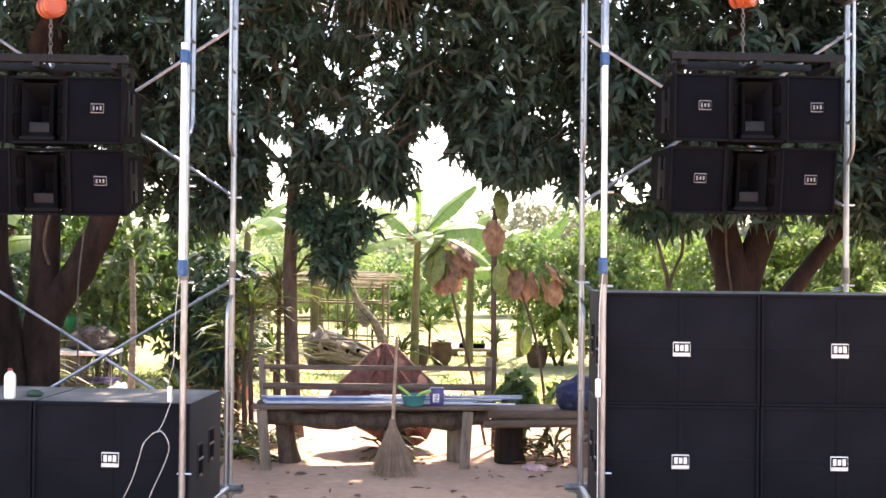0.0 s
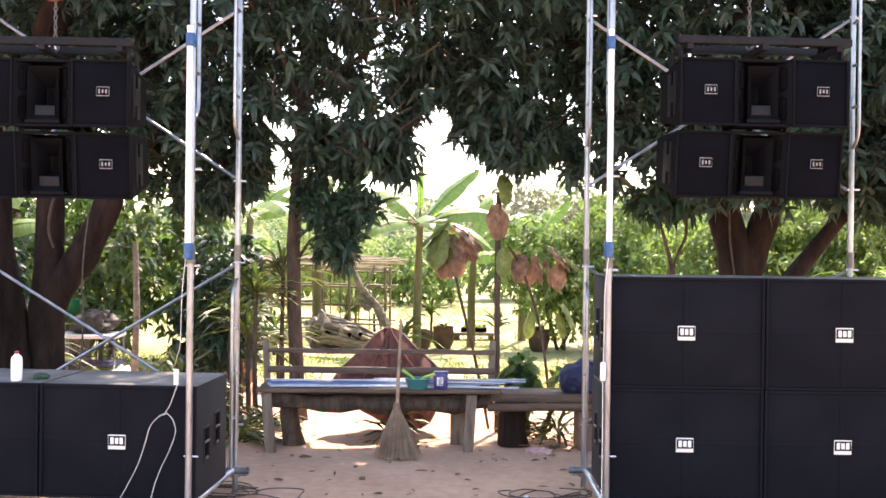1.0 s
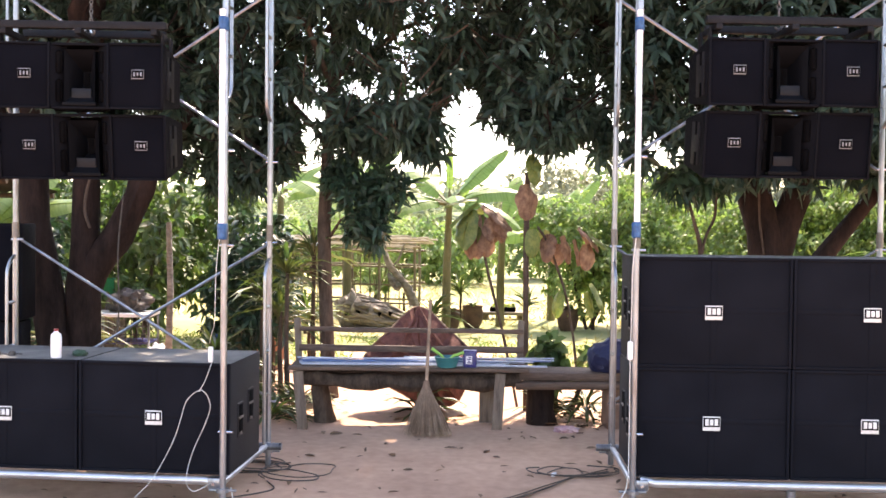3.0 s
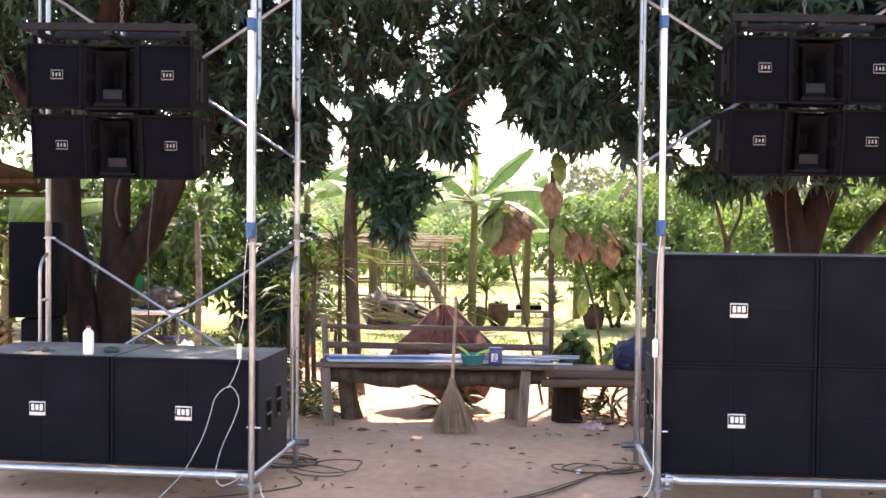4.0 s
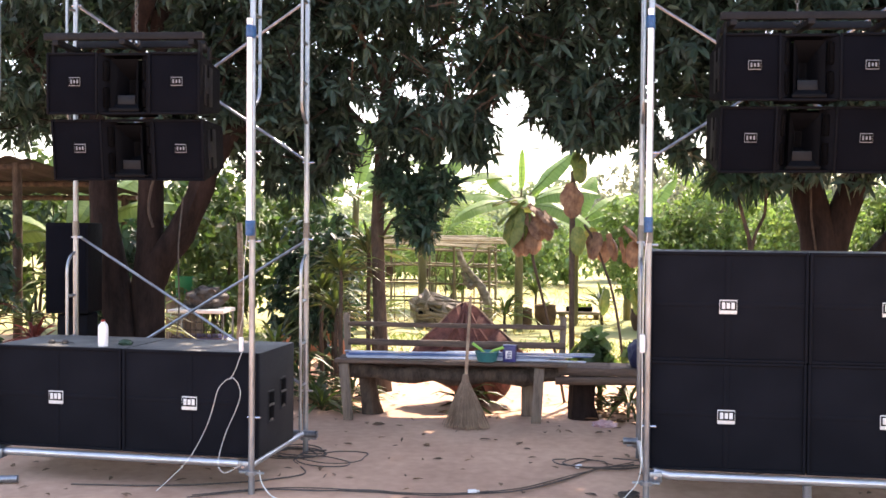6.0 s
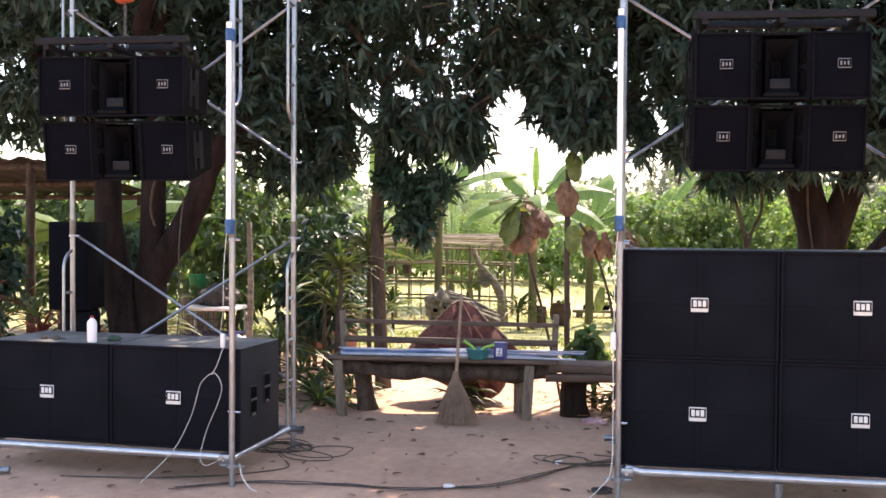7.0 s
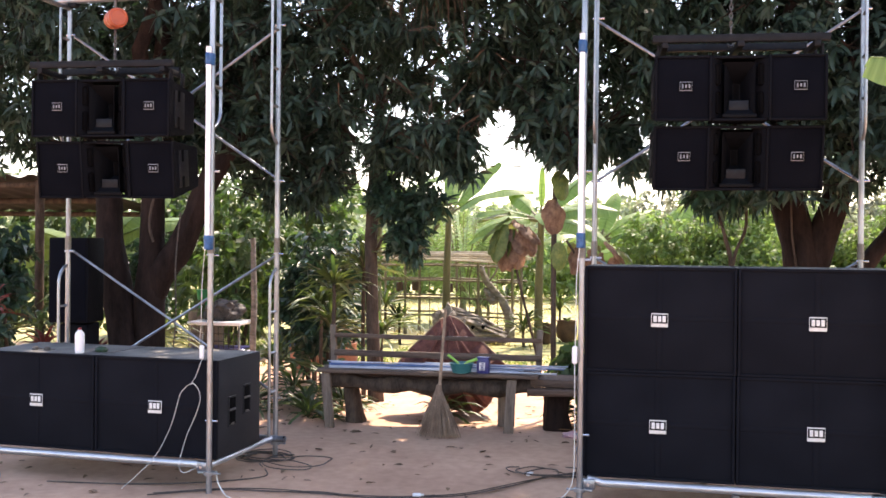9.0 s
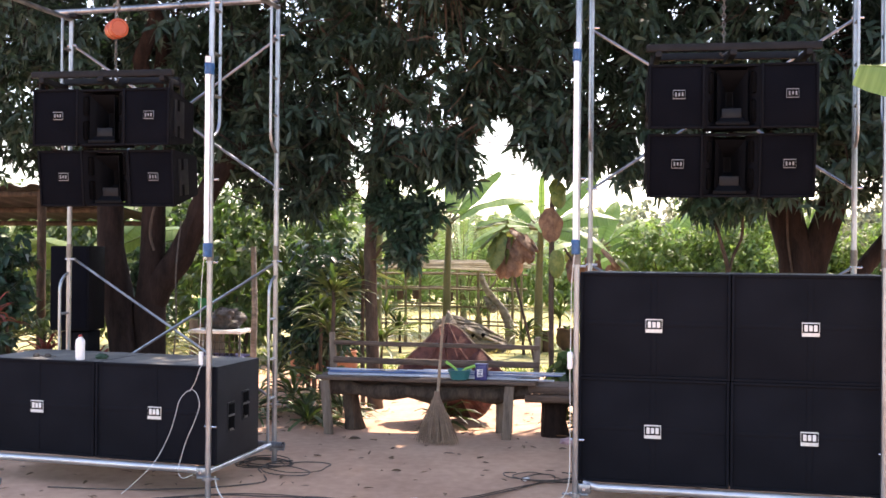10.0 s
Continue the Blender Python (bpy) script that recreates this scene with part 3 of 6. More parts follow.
def build_fly_frame(m):
    t = thing("flying_frame", m, "dark steel flying frame over hung loudspeakers", "rigging frame", "flying frames")
    for y, w in ((0.02, AW + 0.03), (0.30, AW - 0.12)):
        part("cross_bar", box(B(), (w, 0.045, 0.042), (0, y, 0.105), 0.004), M_RIG, t)
    for sx in (-1, 1):
        part("side_bar", box(B(), (0.035, 0.32, 0.035), (sx * 0.42, 0.16, 0.070), 0.004), M_RIG, t)
        for y in (0.07, 0.25):
            part("link_plate", box(B(), (0.014, 0.05, 0.09), (sx * (AW / 2 - 0.02), y, 0.03), 0.003), M_RIG, t)
    part("spine", box(B(), (0.04, 0.34, 0.03), (0, 0.16, 0.07), 0.004), M_RIG, t)
    sh = part("shackle", tube(B(), bent((-0.02, 0.17, 0.09), (0, 0.17, 0.16), (0.02, 0.17, 0.09), 0.02), 0.006, 8), M_CHROME, t)
    return t


def build_hoist(at, drop, lift):
    """A hand chain hoist: at is its body's middle; drop and lift are the heights of its hook below and beam above."""
    t = thing("chain_hoist", Matrix.Translation(at), "orange chain hoist hanging under the tower's top beam", "chain hoist", "chain hoists")
    body = lathe(B(), [(0.02, -0.070), (0.052, -0.066), (0.060, -0.056), (0.060, -0.034), (0.044, -0.030), (0.044, -0.018), (0.064, -0.014), (0.066, 0.020), (0.062, 0.024), (0.062, 0.030), (0.066, 0.034), (0.064, 0.058), (0.052, 0.064), (0.048, 0.058), (0.02, 0.060)], 24)
    bmesh.ops.transform(body, matrix=Matrix.Rotation(radians(90), 4, "X"), verts=body.verts)
    bmesh.ops.rotate(body, cent=(0, 0, 0), matrix=Matrix.Rotation(radians(52), 3, "Z"), verts=body.verts)
    part("gear_case", body, M_ORANGE, t)
    part("hook", tube(B(), smooth_line([(0, 0, 0.04), (0, 0, 0.11), (0.025, 0, 0.145), (0, 0, 0.175), (-0.025, 0, 0.15)]), 0.008, 8), M_CHAIN, t)
    part("hanger_rope", tube(B(), smooth_line([(0.01, 0, 0.15), (0.015, -0.005, (lift + 0.15) / 2), (0.005, 0, lift)]), 0.009, 8), M_CHAIN, t)
    chain = B()
    z, k = -0.06, 0
    while z > -drop:
        a = 0.009
        pts = [(a * math.cos(w), 0, 0.018 * math.sin(w)) for w in [2 * math.pi * j / 8 for j in range(9)]]
        if k % 2:
            pts = [(0, p[0], p[2]) for p in pts]
        tube(chain, [(p[0], p[1], p[2] + z) for p in pts], 0.0032, 5, cap=False)
        z -= 0.026
        k += 1
    part("load_chain", chain, M_CHAIN, t)
    part("chain_hook", tube(B(), smooth_line([(0, 0, -drop + 0.01), (0, 0, -drop - 0.03), (0.02, 0, -drop - 0.055), (0, 0, -drop - 0.075), (-0.02, 0, -drop - 0.06)]), 0.007, 8), M_CHAIN, t)
    return t


abox = build_array_box()
first = True
for cx, cy, turn, zt in ((-2.312, 5.985, 6.5, 2.150), (1.655, 6.262, 7.3, 2.200)):
    base = pose(cx, cy, 0, 0, 0, turn)
    up = base @ pose(0, 0, zt)
    low = base @ pose(0, 0.100, zt - 0.394, 7.0)
    if first:
        abox.matrix_basis = up
        first = False
    else:
        copy_thing(abox, up)
    copy_thing(abox, low)
    build_fly_frame(base @ pose(0, 0, zt + AH - 0.008))
build_hoist((-2.315, 6.16, 2.945), 0.28, 0.282)
build_hoist((1.60, 6.42, 3.045), 0.32, 0.183)

# ---- tube lamps taped to the front posts ----


def build_tube_lamp(x, y, z0):
    t = thing("tube_lamp", pose(x, y, z0), "white tube lamp tied upright to scaffold post with blue tape", "tube lamp", "taped tube lamps")
    g = part("glass_tube", tube(B(), [(0, 0, 0.02), (0, 0, 1.18)], 0.0155, 14), M_TUBE, t)
    for z in (0.0, 1.18):
        part("end_cap", tube(B(), [(0, 0, z), (0, 0, z + 0.022)], 0.0165, 14), M_WHITE, t)
    for z, h in ((0.03, 0.085), (1.13, 0.07)):
        bm = lathe(B(), [(0.022, z - h / 2), (0.0255, z - h / 2 + 0.006), (0.0248, z), (0.026, z + h / 2 - 0.008), (0.023, z + h / 2)], 16)
        for v in bm.verts:
            v.co.y = v.co.y * 1.75 + 0.022
        part("tape_wrap", bm, M_TAPE, t, "blue adhesive tape wrap")
    return t


build_tube_lamp(-1.408, 5.752, 1.445)
build_tube_lamp(0.790, 6.020, 1.480)

# ---- bench and what lies on and round it ----


def plank(bm, size, at, m=None, wob=0.004):
    """A board with worn, slightly uneven edges."""
    n = max(2, int(size[0] / 0.12))
    bb = B()
    box(bb, size, (0, 0, 0), min(size) * 0.16)
    bmesh.ops.subdivide_edges(bb, edges=[e for e in bb.edges if e.calc_length() > 0.3], cuts=n)
    for v in bb.verts:
        q = Vector(at) + v.co
        v.co += Vector((0, noise.noise(q * 3.1), noise.noise(q * 3.7 + Vector((5, 0, 0))))) * wob
        v.co += Vector(at)
    if m:
        bmesh.ops.transform(bb, matrix=m, verts=bb.verts)
    tmp = bpy.data.meshes.new("tmp")
    bb.to_mesh(tmp)
    bb.free()
    bm.from_mesh(tmp)
    bpy.data.meshes.remove(tmp)
    return bm


M_BENCH = pose(-0.680, 7.955, 0, 0, 0, 4.5)


def build_bench():
    t = thing("bench", M_BENCH, "weathered grey-brown wooden bench with railed back on bare soil", "bench")
    for k, y in enumerate((0.05, 0.155, 0.26, 0.365)):
        part("seat_plank", plank(B(), (1.78 - 0.02 * (k % 2), 0.096, 0.028), (0.0, y - 0.04, 0.455)), M_WOOD, t)
    log = B()
    tube(log, [(-0.84 + 0.14 * k, 0.10 + 0.01 * math.sin(k), 0.372 - 0.034 * math.sin(math.pi * k / 12) + 0.012 * math.sin(k * 1.7)) for k in range(13)], [0.062 + 0.012 * math.sin(k * 2.1) for k in range(13)], 12, rough=0.2)
    part("under_beam", log, M_BARK2, t, "rough dark log beam under the seat")
    part("under_beam", tube(B(), [(-0.84, 0.34, 0.385), (0.0, 0.33, 0.37), (0.84, 0.34, 0.385)], 0.05, 10, rough=0.2), M_WOOD, t)
    for x, dx in ((-0.785, -0.035), (0.655, 0.03)):
        part("front_leg", plank(B(), (0.455, 0.075, 0.035), (0, 0, 0), Matrix.Translation((x + dx / 2, 0.0, 0.205)) @ Matrix.Rotation(radians(90) + dx / 0.45, 4, "Y") @ Matrix.Rotation(radians(90), 4, "X")), M_WOODV, t)
    part("rear_stump", tube(B(), [(-0.655, 0.33, -0.05), (-0.67, 0.33, 0.08), (-0.70, 0.33, 0.25), (-0.71, 0.33, 0.43)], [0.098, 0.08, 0.066, 0.062], 12, rough=0.25), M_BARK2, t, "rough tree stump under the seat")
    part("rear_stump", box(B(), (0.13, 0.12, 0.47), (0.60, 0.33, 0.20), 0.018), M_WOODV, t)
    for x, l in ((-0.875, -0.05), (0.845, 0.03)):
        part("back_post", plank(B(), (0.50, 0.036, 0.05), (0, 0, 0), Matrix.Translation((x + l * 0.2, 0.43, 0.535)) @ Matrix.Rotation(radians(-90) + l, 4, "Y")), M_WOODV, t)
    part("back_rail", plank(B(), (1.75, 0.03, 0.036), (0.0, 0.405, 0.700)), M_WOOD, t)
    part("back_rail", plank(B(), (1.75, 0.03, 0.050), (0.0, 0.405, 0.555)), M_WOOD, t)
    return t


build_bench()


def build_low_bench():
    t = thing("low_bench", pose(0.60, 8.22, 0, 0, 0, 6), "low plank bench end resting on earth blocks", "bench")
    part("seat_plank", plank(B(), (0.95, 0.34, 0.06), (0, 0.05, 0.405)), M_WOOD, t)
    part("rail", tube(B(), [(-0.5, -0.10, 0.335), (0.48, -0.10, 0.345)], 0.032, 10, rough=0.15), M_WOOD, t)
    part("support_block", box(B(), (0.25, 0.24, 0.36), (0.31, 0.06, 0.17), 0.03), M_CONC, t)
    part("support_stump", tube(B(), [(-0.27, 0.15, -0.04), (-0.28, 0.15, 0.12), (-0.28, 0.15, 0.375)], [0.13, 0.105, 0.10], 12, rough=0.25), M_BARK, t)
    return t


build_low_bench()

pr = random.Random(5)
pipe_t = thing("pipe_bundle", M_BENCH @ pose(0, 0.16, 0.469), "loose bundle of thin blue-white plastic pipes on bench seat", "pipes")
for k in range(10):
    x0 = -0.86 + pr.uniform(0, 0.10)
    x1 = x0 + (1.62 if k < 7 else 1.05) + pr.uniform(-0.12, 0.32)
    if k >= 7:
        x0 += 0.72
        x1 += 0.62
    y0, y1 = -0.15 + 0.024 * (k % 12) + pr.uniform(-0.008, 0.008), -0.15 + 0.024 * ((k * 5) % 12) + pr.uniform(-0.02, 0.02)
    z = 0.012 + 0.017 * (k % 3)
    part("pipe", tube(B(), [(x0, y0, z), ((x0 + x1) / 2, (y0 + y1) / 2, z + 0.004), (x1, y1, z)], pr.choice((0.005, 0.006, 0.0075)), 8), M_PIPEB if k % 3 == 1 else M_PIPE, pipe_t)

bowl = thing("bowl", M_BENCH @ pose(0.285, 0.0, 0.470), "teal plastic bowl holding lime green brushes", "bowl")
part("basin", lathe(B(), [(0.055, 0.0), (0.07, 0.006), (0.092, 0.075), (0.098, 0.08), (0.090, 0.082), (0.066, 0.016), (0.03, 0.012)], 24), M_TEAL, bowl)
part("brush_handle", tube(B(), [(0.02, 0.02, 0.02), (-0.05, 0.03, 0.09), (-0.115, 0.03, 0.135)], [0.008, 0.010, 0.012], 8), M_LIME, bowl, "lime green brush handle")
part("brush_handle", tube(B(), [(-0.02, 0.0, 0.03), (0.05, 0.0, 0.088), (0.125, 0.0, 0.112)], [0.008, 0.010, 0.013], 8), M_LIME, bowl, "lime green brush handle")
tin = thing("tin_box", M_BENCH @ pose(0.455, 0.03, 0.470, 0, 0, -6), "small indigo and white printed tin on bench", "tin box")
part("tin_body", box(B(), (0.098, 0.06, 0.118), (0, 0, 0.059), 0.006), M_PRINT, tin)
lab = box(B(), (0.046, 0.002, 0.060), (-0.004, -0.0312, 0.056))
part("label_panel", lab, M_WHITE, tin)
lb = B()
for z, w in ((0.076, 0.02), (0.062, 0.030), (0.048, 0.018), (0.036, 0.034)):
    box(lb, (w, 0.0015, 0.008), (0.004 * math.sin(z * 90), -0.033, z))
part("label_marks", lb, M_PRINT, tin)
part("tin_lid", box(B(), (0.1, 0.062, 0.014), (0, 0, 0.121), 0.003), M_PRINT, tin)


def build_broom():
    base = Vector((-0.505, 7.70, ground_z(-0.5, 7.7)))
    t = thing("broom", Matrix.Translation(base), "straw broom with pale stick leaning on bench", "broom")
    neck = Vector((-0.025, 0.10, 0.335))
    part("stick", tube(B(), [neck + Vector((0, 0.004, -0.07)), neck + Vector((0.003, 0.06, 0.22)), neck + Vector((0.01, 0.14, 0.63))], [0.013, 0.012, 0.011], 10), M_STRAW, t)
    r = random.Random(3)
    bm = B()
    for k in range(320):
        a, q = r.uniform(0, 2 * math.pi), math.sqrt(r.random())
        top = neck + Vector((0.022 * q * math.cos(a), 0.022 * q * math.sin(a), r.uniform(-0.03, 0.02)))
        foot = Vector((0.178 * q * math.cos(a) + r.uniform(-0.01, 0.01), 0.02 + 0.09 * q * math.sin(a), r.uniform(0.002, 0.03)))
        mid = top.lerp(foot, 0.45) + Vector((0.012 * q * math.cos(a), 0.006 * q * math.sin(a), 0))
        tube(bm, [top, mid, foot], [0.003, 0.0028, 0.0016], 4)
    part("straw_head", bm, M_STRAW, t)
    part("binding", lathe(B(), [(0.022, 0), (0.027, 0.012), (0.026, 0.05), (0.020, 0.085)], 14, (neck.x, neck.y, neck.z - 0.03)), M_ROPE, t)
    return t


build_broom()


def build_red_shell():
    """A cloth-covered frame with a peaked top and a rounded, pointed foot."""
    t = thing("cloth_frame", pose(-0.68, 8.74, 0.015, 0, 0, 8), "faded red woven cloth stretched over a peaked frame", "cloth frame")
    bm = B()
    n, rings = 40, 9
    rows = []
    for i in range(rings + 1):
        s = i / rings
        row = []
        for k in range(n):
            a = 2 * math.pi * k / n
            ca, sa = math.cos(a), math.sin(a)
            rx = 0.47 * (1 - 0.48 * max(0, sa)) * (1 - 0.45 * max(0, -sa) ** 1.5)
            rz = 0.42
            x = rx * s * ca * (1 + 0.05 * math.sin(5 * a)) - (0.02 * sa - 0.16 * min(0, sa) ** 2) * s
            z = 0.42 + rz * s * (sa if sa < 0 else sa ** 1.35)
            y = -0.17 * (1 - s ** 1.6) + (0.030 * math.sin(11 * a + 2 * s) + 0.016 * math.sin(23 * a)) * s + 0.012 * noise.noise(Vector((x * 9, z * 9, 1)))
            row.append(bm.verts.new((x, y, z)))
        rows.append(row)
    for a, b in zip(rows, rows[1:]):
        for k in range(n):
            bm.faces.new((a[k], a[(k + 1) % n], b[(k + 1) % n], b[k]))
    back = bmesh.ops.extrude_face_region(bm, geom=list(bm.faces))
    for v in back["geom"]:
        if isinstance(v, bmesh.types.BMVert):
            v.co.y += 0.035
    bmesh.ops.remove_doubles(bm, verts=bm.verts, dist=0.0004)
    rim = [Vector(v.co) for v in rows[-1] if v.is_valid]
    part("cloth", bm, M_RED, t)
    part("rim", tube(B(), rim + [rim[0]], 0.007, 6), M_ROPE, t, "pale cord rim")
    for k, (x1, z1) in enumerate(((-0.36, 0.40), (-0.18, 0.22), (0.05, 0.16), (0.24, 0.30), (0.36, 0.46))):
        e = rim[10]
        part("seam", tube(B(), smooth_line([(e.x, e.y - 0.01, e.z), (e.x * 0.6 + x1 * 0.35, -0.125, 0.66 * 0.75 + 0.25 * z1), (x1 * 0.75, -0.135, 0.42 * 0.5 + 0.5 * z1), (x1, -0.04, z1)]), 0.011, 6, rough=0.4), M_RED, t)
    return t


build_red_shell()

bag = B()
bmesh.ops.create_icosphere(bag, subdivisions=4, radius=1)
for v in bag.verts:
    q = v.co.copy()
    k = 1 + 0.22 * noise.noise(q * 1.7) + 0.10 * noise.noise(q * 4.1) + 0.05 * noise.noise(q * 9)
    v.co = Vector((q.x * 0.19 * k, q.y * 0.17 * k, max(-0.10, q.z * 0.15 * k) + 0.10))
solid("tarpaulin", bag, M_BLUECLOTH, pose(0.85, 8.24, 0.437), "crumpled navy blue tarpaulin bundle on low bench", "tarpaulin")

film_ = B()
bmesh.ops.create_icosphere(film_, subdivisions=3, radius=1)
for v in film_.verts:
    q = v.co.copy()
    k = 1 + 0.5 * noise.noise(q * 2.3)
    v.co = Vector((q.x * 0.085 * k, q.y * 0.05 * k, max(-0.02, q.z * 0.032 * k) + 0.02))
solid("plastic_wrapper", film_, M_PINK, pose(0.49, 8.02, ground_z(0.49, 8.02) - 0.003), "crumpled pink plastic wrapper on the soil", "litter")

# ---- small things on the low subwoofers ----
SUB_TOP = SUB_Z + SUB_H
bottle = thing("bottle", pose(-2.405, 5.93, SUB_TOP), "white plastic bottle with red cap on subwoofer", "bottle")
part("flask", lathe(B(), [(0.024, 0), (0.029, 0.004), (0.030, 0.03), (0.030, 0.115), (0.026, 0.132), (0.013, 0.144), (0.012, 0.150)], 20), M_WHITE, bottle)
part("cap", lathe(B(), [(0.011, 0.150), (0.012, 0.152), (0.012, 0.161), (0.010, 0.163)], 16), M_REDCAP, bottle)
fr = B()
bmesh.ops.create_icosphere(fr, subdivisions=3, radius=1)
for v in fr.verts:
    k = 1 + 0.3 * noise.noise(v.co * 2.5)
    v.co = Vector((v.co.x * 0.045 * k, v.co.y * 0.03 * k, max(-0.014, v.co.z * 0.022 * k) + 0.0142))
solid("crumpled_leaf", fr, M_DARKLEAF, pose(-2.315, 6.03, SUB_TOP), "crumpled dark green leaf on subwoofer top", "leaf")
for x in (-2.79, -2.70):
    k_ = thing("clamp_knob", pose(x, 6.0, SUB_TOP), "small black screw knob on subwoofer top", "knob", "screw knobs")
    part("grip", lathe(B(), [(0.018, 0), (0.022, 0.006), (0.020, 0.018), (0.010, 0.024)], 10), M_RUBBER, k_)
    part("screw", tube(B(), [(0.018, 0, 0.012), (0.055, 0.012, 0.006)], 0.004, 6), M_CHAIN, k_)

# ---- cables ----


def cable(name, pts, r, mat, label, n=8, seg=6):
    line = [Vector(p) for p in smooth_line(pts, n)]
    return solid(name, tube(B(), line, r, seg), mat, Matrix(), label, "cable", "cables")


def on_soil(pts, lift=0.007):
    return [(x, y, ground_z(x, y) + lift) for x, y in pts]


wc = thing("lamp_cable", Matrix(), "white lamp cable with inline switch looped over subwoofer front", "cable")
part("lead", tube(B(), smooth_line([(-1.412, 5.735, 1.45), (-1.432, 5.742, 1.25), (-1.438, 5.742, 1.0), (-1.468, 5.79, 0.93), (-1.495, 5.83, 0.87)]), 0.0019, 6), M_WCABLE, wc)
part("inline_switch", box(B(), (0.026, 0.02, 0.085), (-1.497, 5.862, 0.805), 0.006), M_WHITE, wc)
part("lead", tube(B(), smooth_line([(-1.497, 5.862, 0.766), (-1.492, 5.865, 0.762), (-1.490, 5.838, 0.745), (-1.52, 5.832, 0.66), (-1.553, 5.832, 0.605)]), 0.0019, 6), M_WCABLE, wc)
part("lead", tube(B(), smooth_line([(-1.535, 5.832, 0.615), (-1.575, 5.83, 0.60), (-1.625, 5.832, 0.545), (-1.65, 5.832, 0.46), (-1.69, 5.832, 0.34), (-1.76, 5.828, 0.20), (-1.80, 5.77, 0.12), (-1.88, 5.72, 0.03), (-1.93, 5.68, -0.022)]), 0.0019, 6), M_WCABLE, wc)
part("lead", tube(B(), smooth_line([(-1.535, 5.833, 0.615), (-1.505, 5.832, 0.585), (-1.488, 5.832, 0.52), (-1.52, 5.832, 0.42), (-1.575, 5.832, 0.30), (-1.608, 5.826, 0.19), (-1.60, 5.78, 0.12), (-1.555, 5.755, 0.085), (-1.50, 5.76, 0.105), (-1.46, 5.768, 0.13)]), 0.0019, 6), M_WCABLE, wc)
wc2 = thing("lamp_cable", Matrix(), "white lamp cable with small plug tied along scaffold post", "cable")
part("lead", tube(B(), smooth_line([(0.788, 6.015, 1.48), (0.772, 6.02, 1.3), (0.770, 6.022, 1.1), (0.768, 6.024, 0.9)]), 0.0026, 6), M_WCABLE, wc2)
part("plug", box(B(), (0.03, 0.026, 0.10), (0.766, 6.022, 0.86), 0.008), M_WHITE, wc2)
part("lead", tube(B(), smooth_line([(0.766, 6.02, 0.81), (0.768, 6.03, 0.4), (0.76, 6.02, 0.14), (0.70, 5.95, 0.05), (0.60, 5.86, -0.022), (0.5, 5.7, -0.024)]), 0.0026, 6), M_WCABLE, wc2)
cable("lead_cable", [(-1.36, 5.80, 0.10), (-1.34, 5.79, 0.03), (-1.27, 5.74, -0.02), (-1.2, 5.68, -0.024)], 0.004, M_WCABLE, "thin white lead hanging from scaffold post to soil")

cr = random.Random(12)
for j in range(5):
    x, y, a, pts = cr.uniform(-1.34, -1.15), cr.uniform(6.45, 6.75), cr.uniform(0, 6), []
    for k in range(13):
        a += cr.uniform(0.25, 1.25) * (1 if j % 2 else -1)
        x, y = x + 0.13 * math.cos(a), y + 0.09 * math.sin(a)
        x, y = min(-0.98, max(-1.62, x)), min(6.95, max(6.28, y))
        pts.append((x, y))
    cable("power_cable", on_soil(pts, 0.008 + 0.006 * j), 0.0038, M_RUBBER, "tangled black power cable lying on soil by scaffold")
cable("power_cable", on_soil([(-1.33, 6.42), (-1.25, 6.25), (-1.4, 6.08), (-1.62, 5.95), (-2.0, 5.80), (-2.5, 5.74)], 0.008), 0.0042, M_RUBBER, "black power cable trailing under the low subwoofers")
for dy, e in ((0.0, 0.0), (0.035, 0.6), (-0.03, 1.3)):
    cable("power_cable", on_soil([(-1.7, 5.62 + dy), (-1.35, 5.86 + dy * 0.6), (-1.05, 5.92 + dy), (-0.75, 5.94 + 0.03 * math.sin(e)), (-0.42, 5.96 + dy), (-0.18, 6.05 + dy * 0.5 + 0.02 * math.cos(e)), (0.08, 6.22 + dy), (0.34, 6.50 + dy), (0.5, 6.72), (0.72, 6.86 + dy)], 0.008 + 0.004 * e), 0.0038, M_RUBBER, "black cable snaking across the soil between scaffolds")
for j in range(3):
    pts = [(0.40 + (0.16 + 0.04 * j + cr.uniform(-0.03, 0.03)) * math.cos(k * 0.85 + j) + 0.03 * k, 6.80 + (0.09 + cr.uniform(-0.03, 0.03)) * math.sin(k * 0.85 + j)) for k in range(8)]
    cable("power_cable", on_soil(pts, 0.010 + 0.008 * j), 0.0038, M_RUBBER, "black cable loops on soil beside scaffold")
for x, y, a in ((-0.18, 6.08, 20), (0.38, 6.74, 70)):
    t = thing("cable_plug", pose(x, y, ground_z(x, y) + 0.012, 0, 0, a), "small white cable plug on the soil", "plug", "cable plugs")
    part("plug_body", box(B(), (0.05, 0.024, 0.022), (0, 0, 0.006), 0.006), M_WHITE, t)
    part("collar", tube(B(), [(0.024, 0, 0.006), (0.042, 0, 0.006)], 0.007, 8), M_WCABLE, t)
coil = [(0.70 + (0.055 + 0.006 * math.sin(k * 1.7)) * math.cos(k * 0.5), 6.17 + 0.045 * math.sin(k * 0.5)) for k in range(42)]
cable("cable_coil", [(x, y, z + 0.0006 * k) for k, (x, y, z) in enumerate(on_soil(coil, 0.008))], 0.0042, M_RUBBER, "small coil of black cable on the soil", 3)
solid("loose_tube", tube(B(), [(-3.05, 5.62, -0.008), (-2.82, 5.70, -0.008)], 0.0215, 12), M_ZINC, Matrix(), "short galvanised tube lying on the soil", "tube")

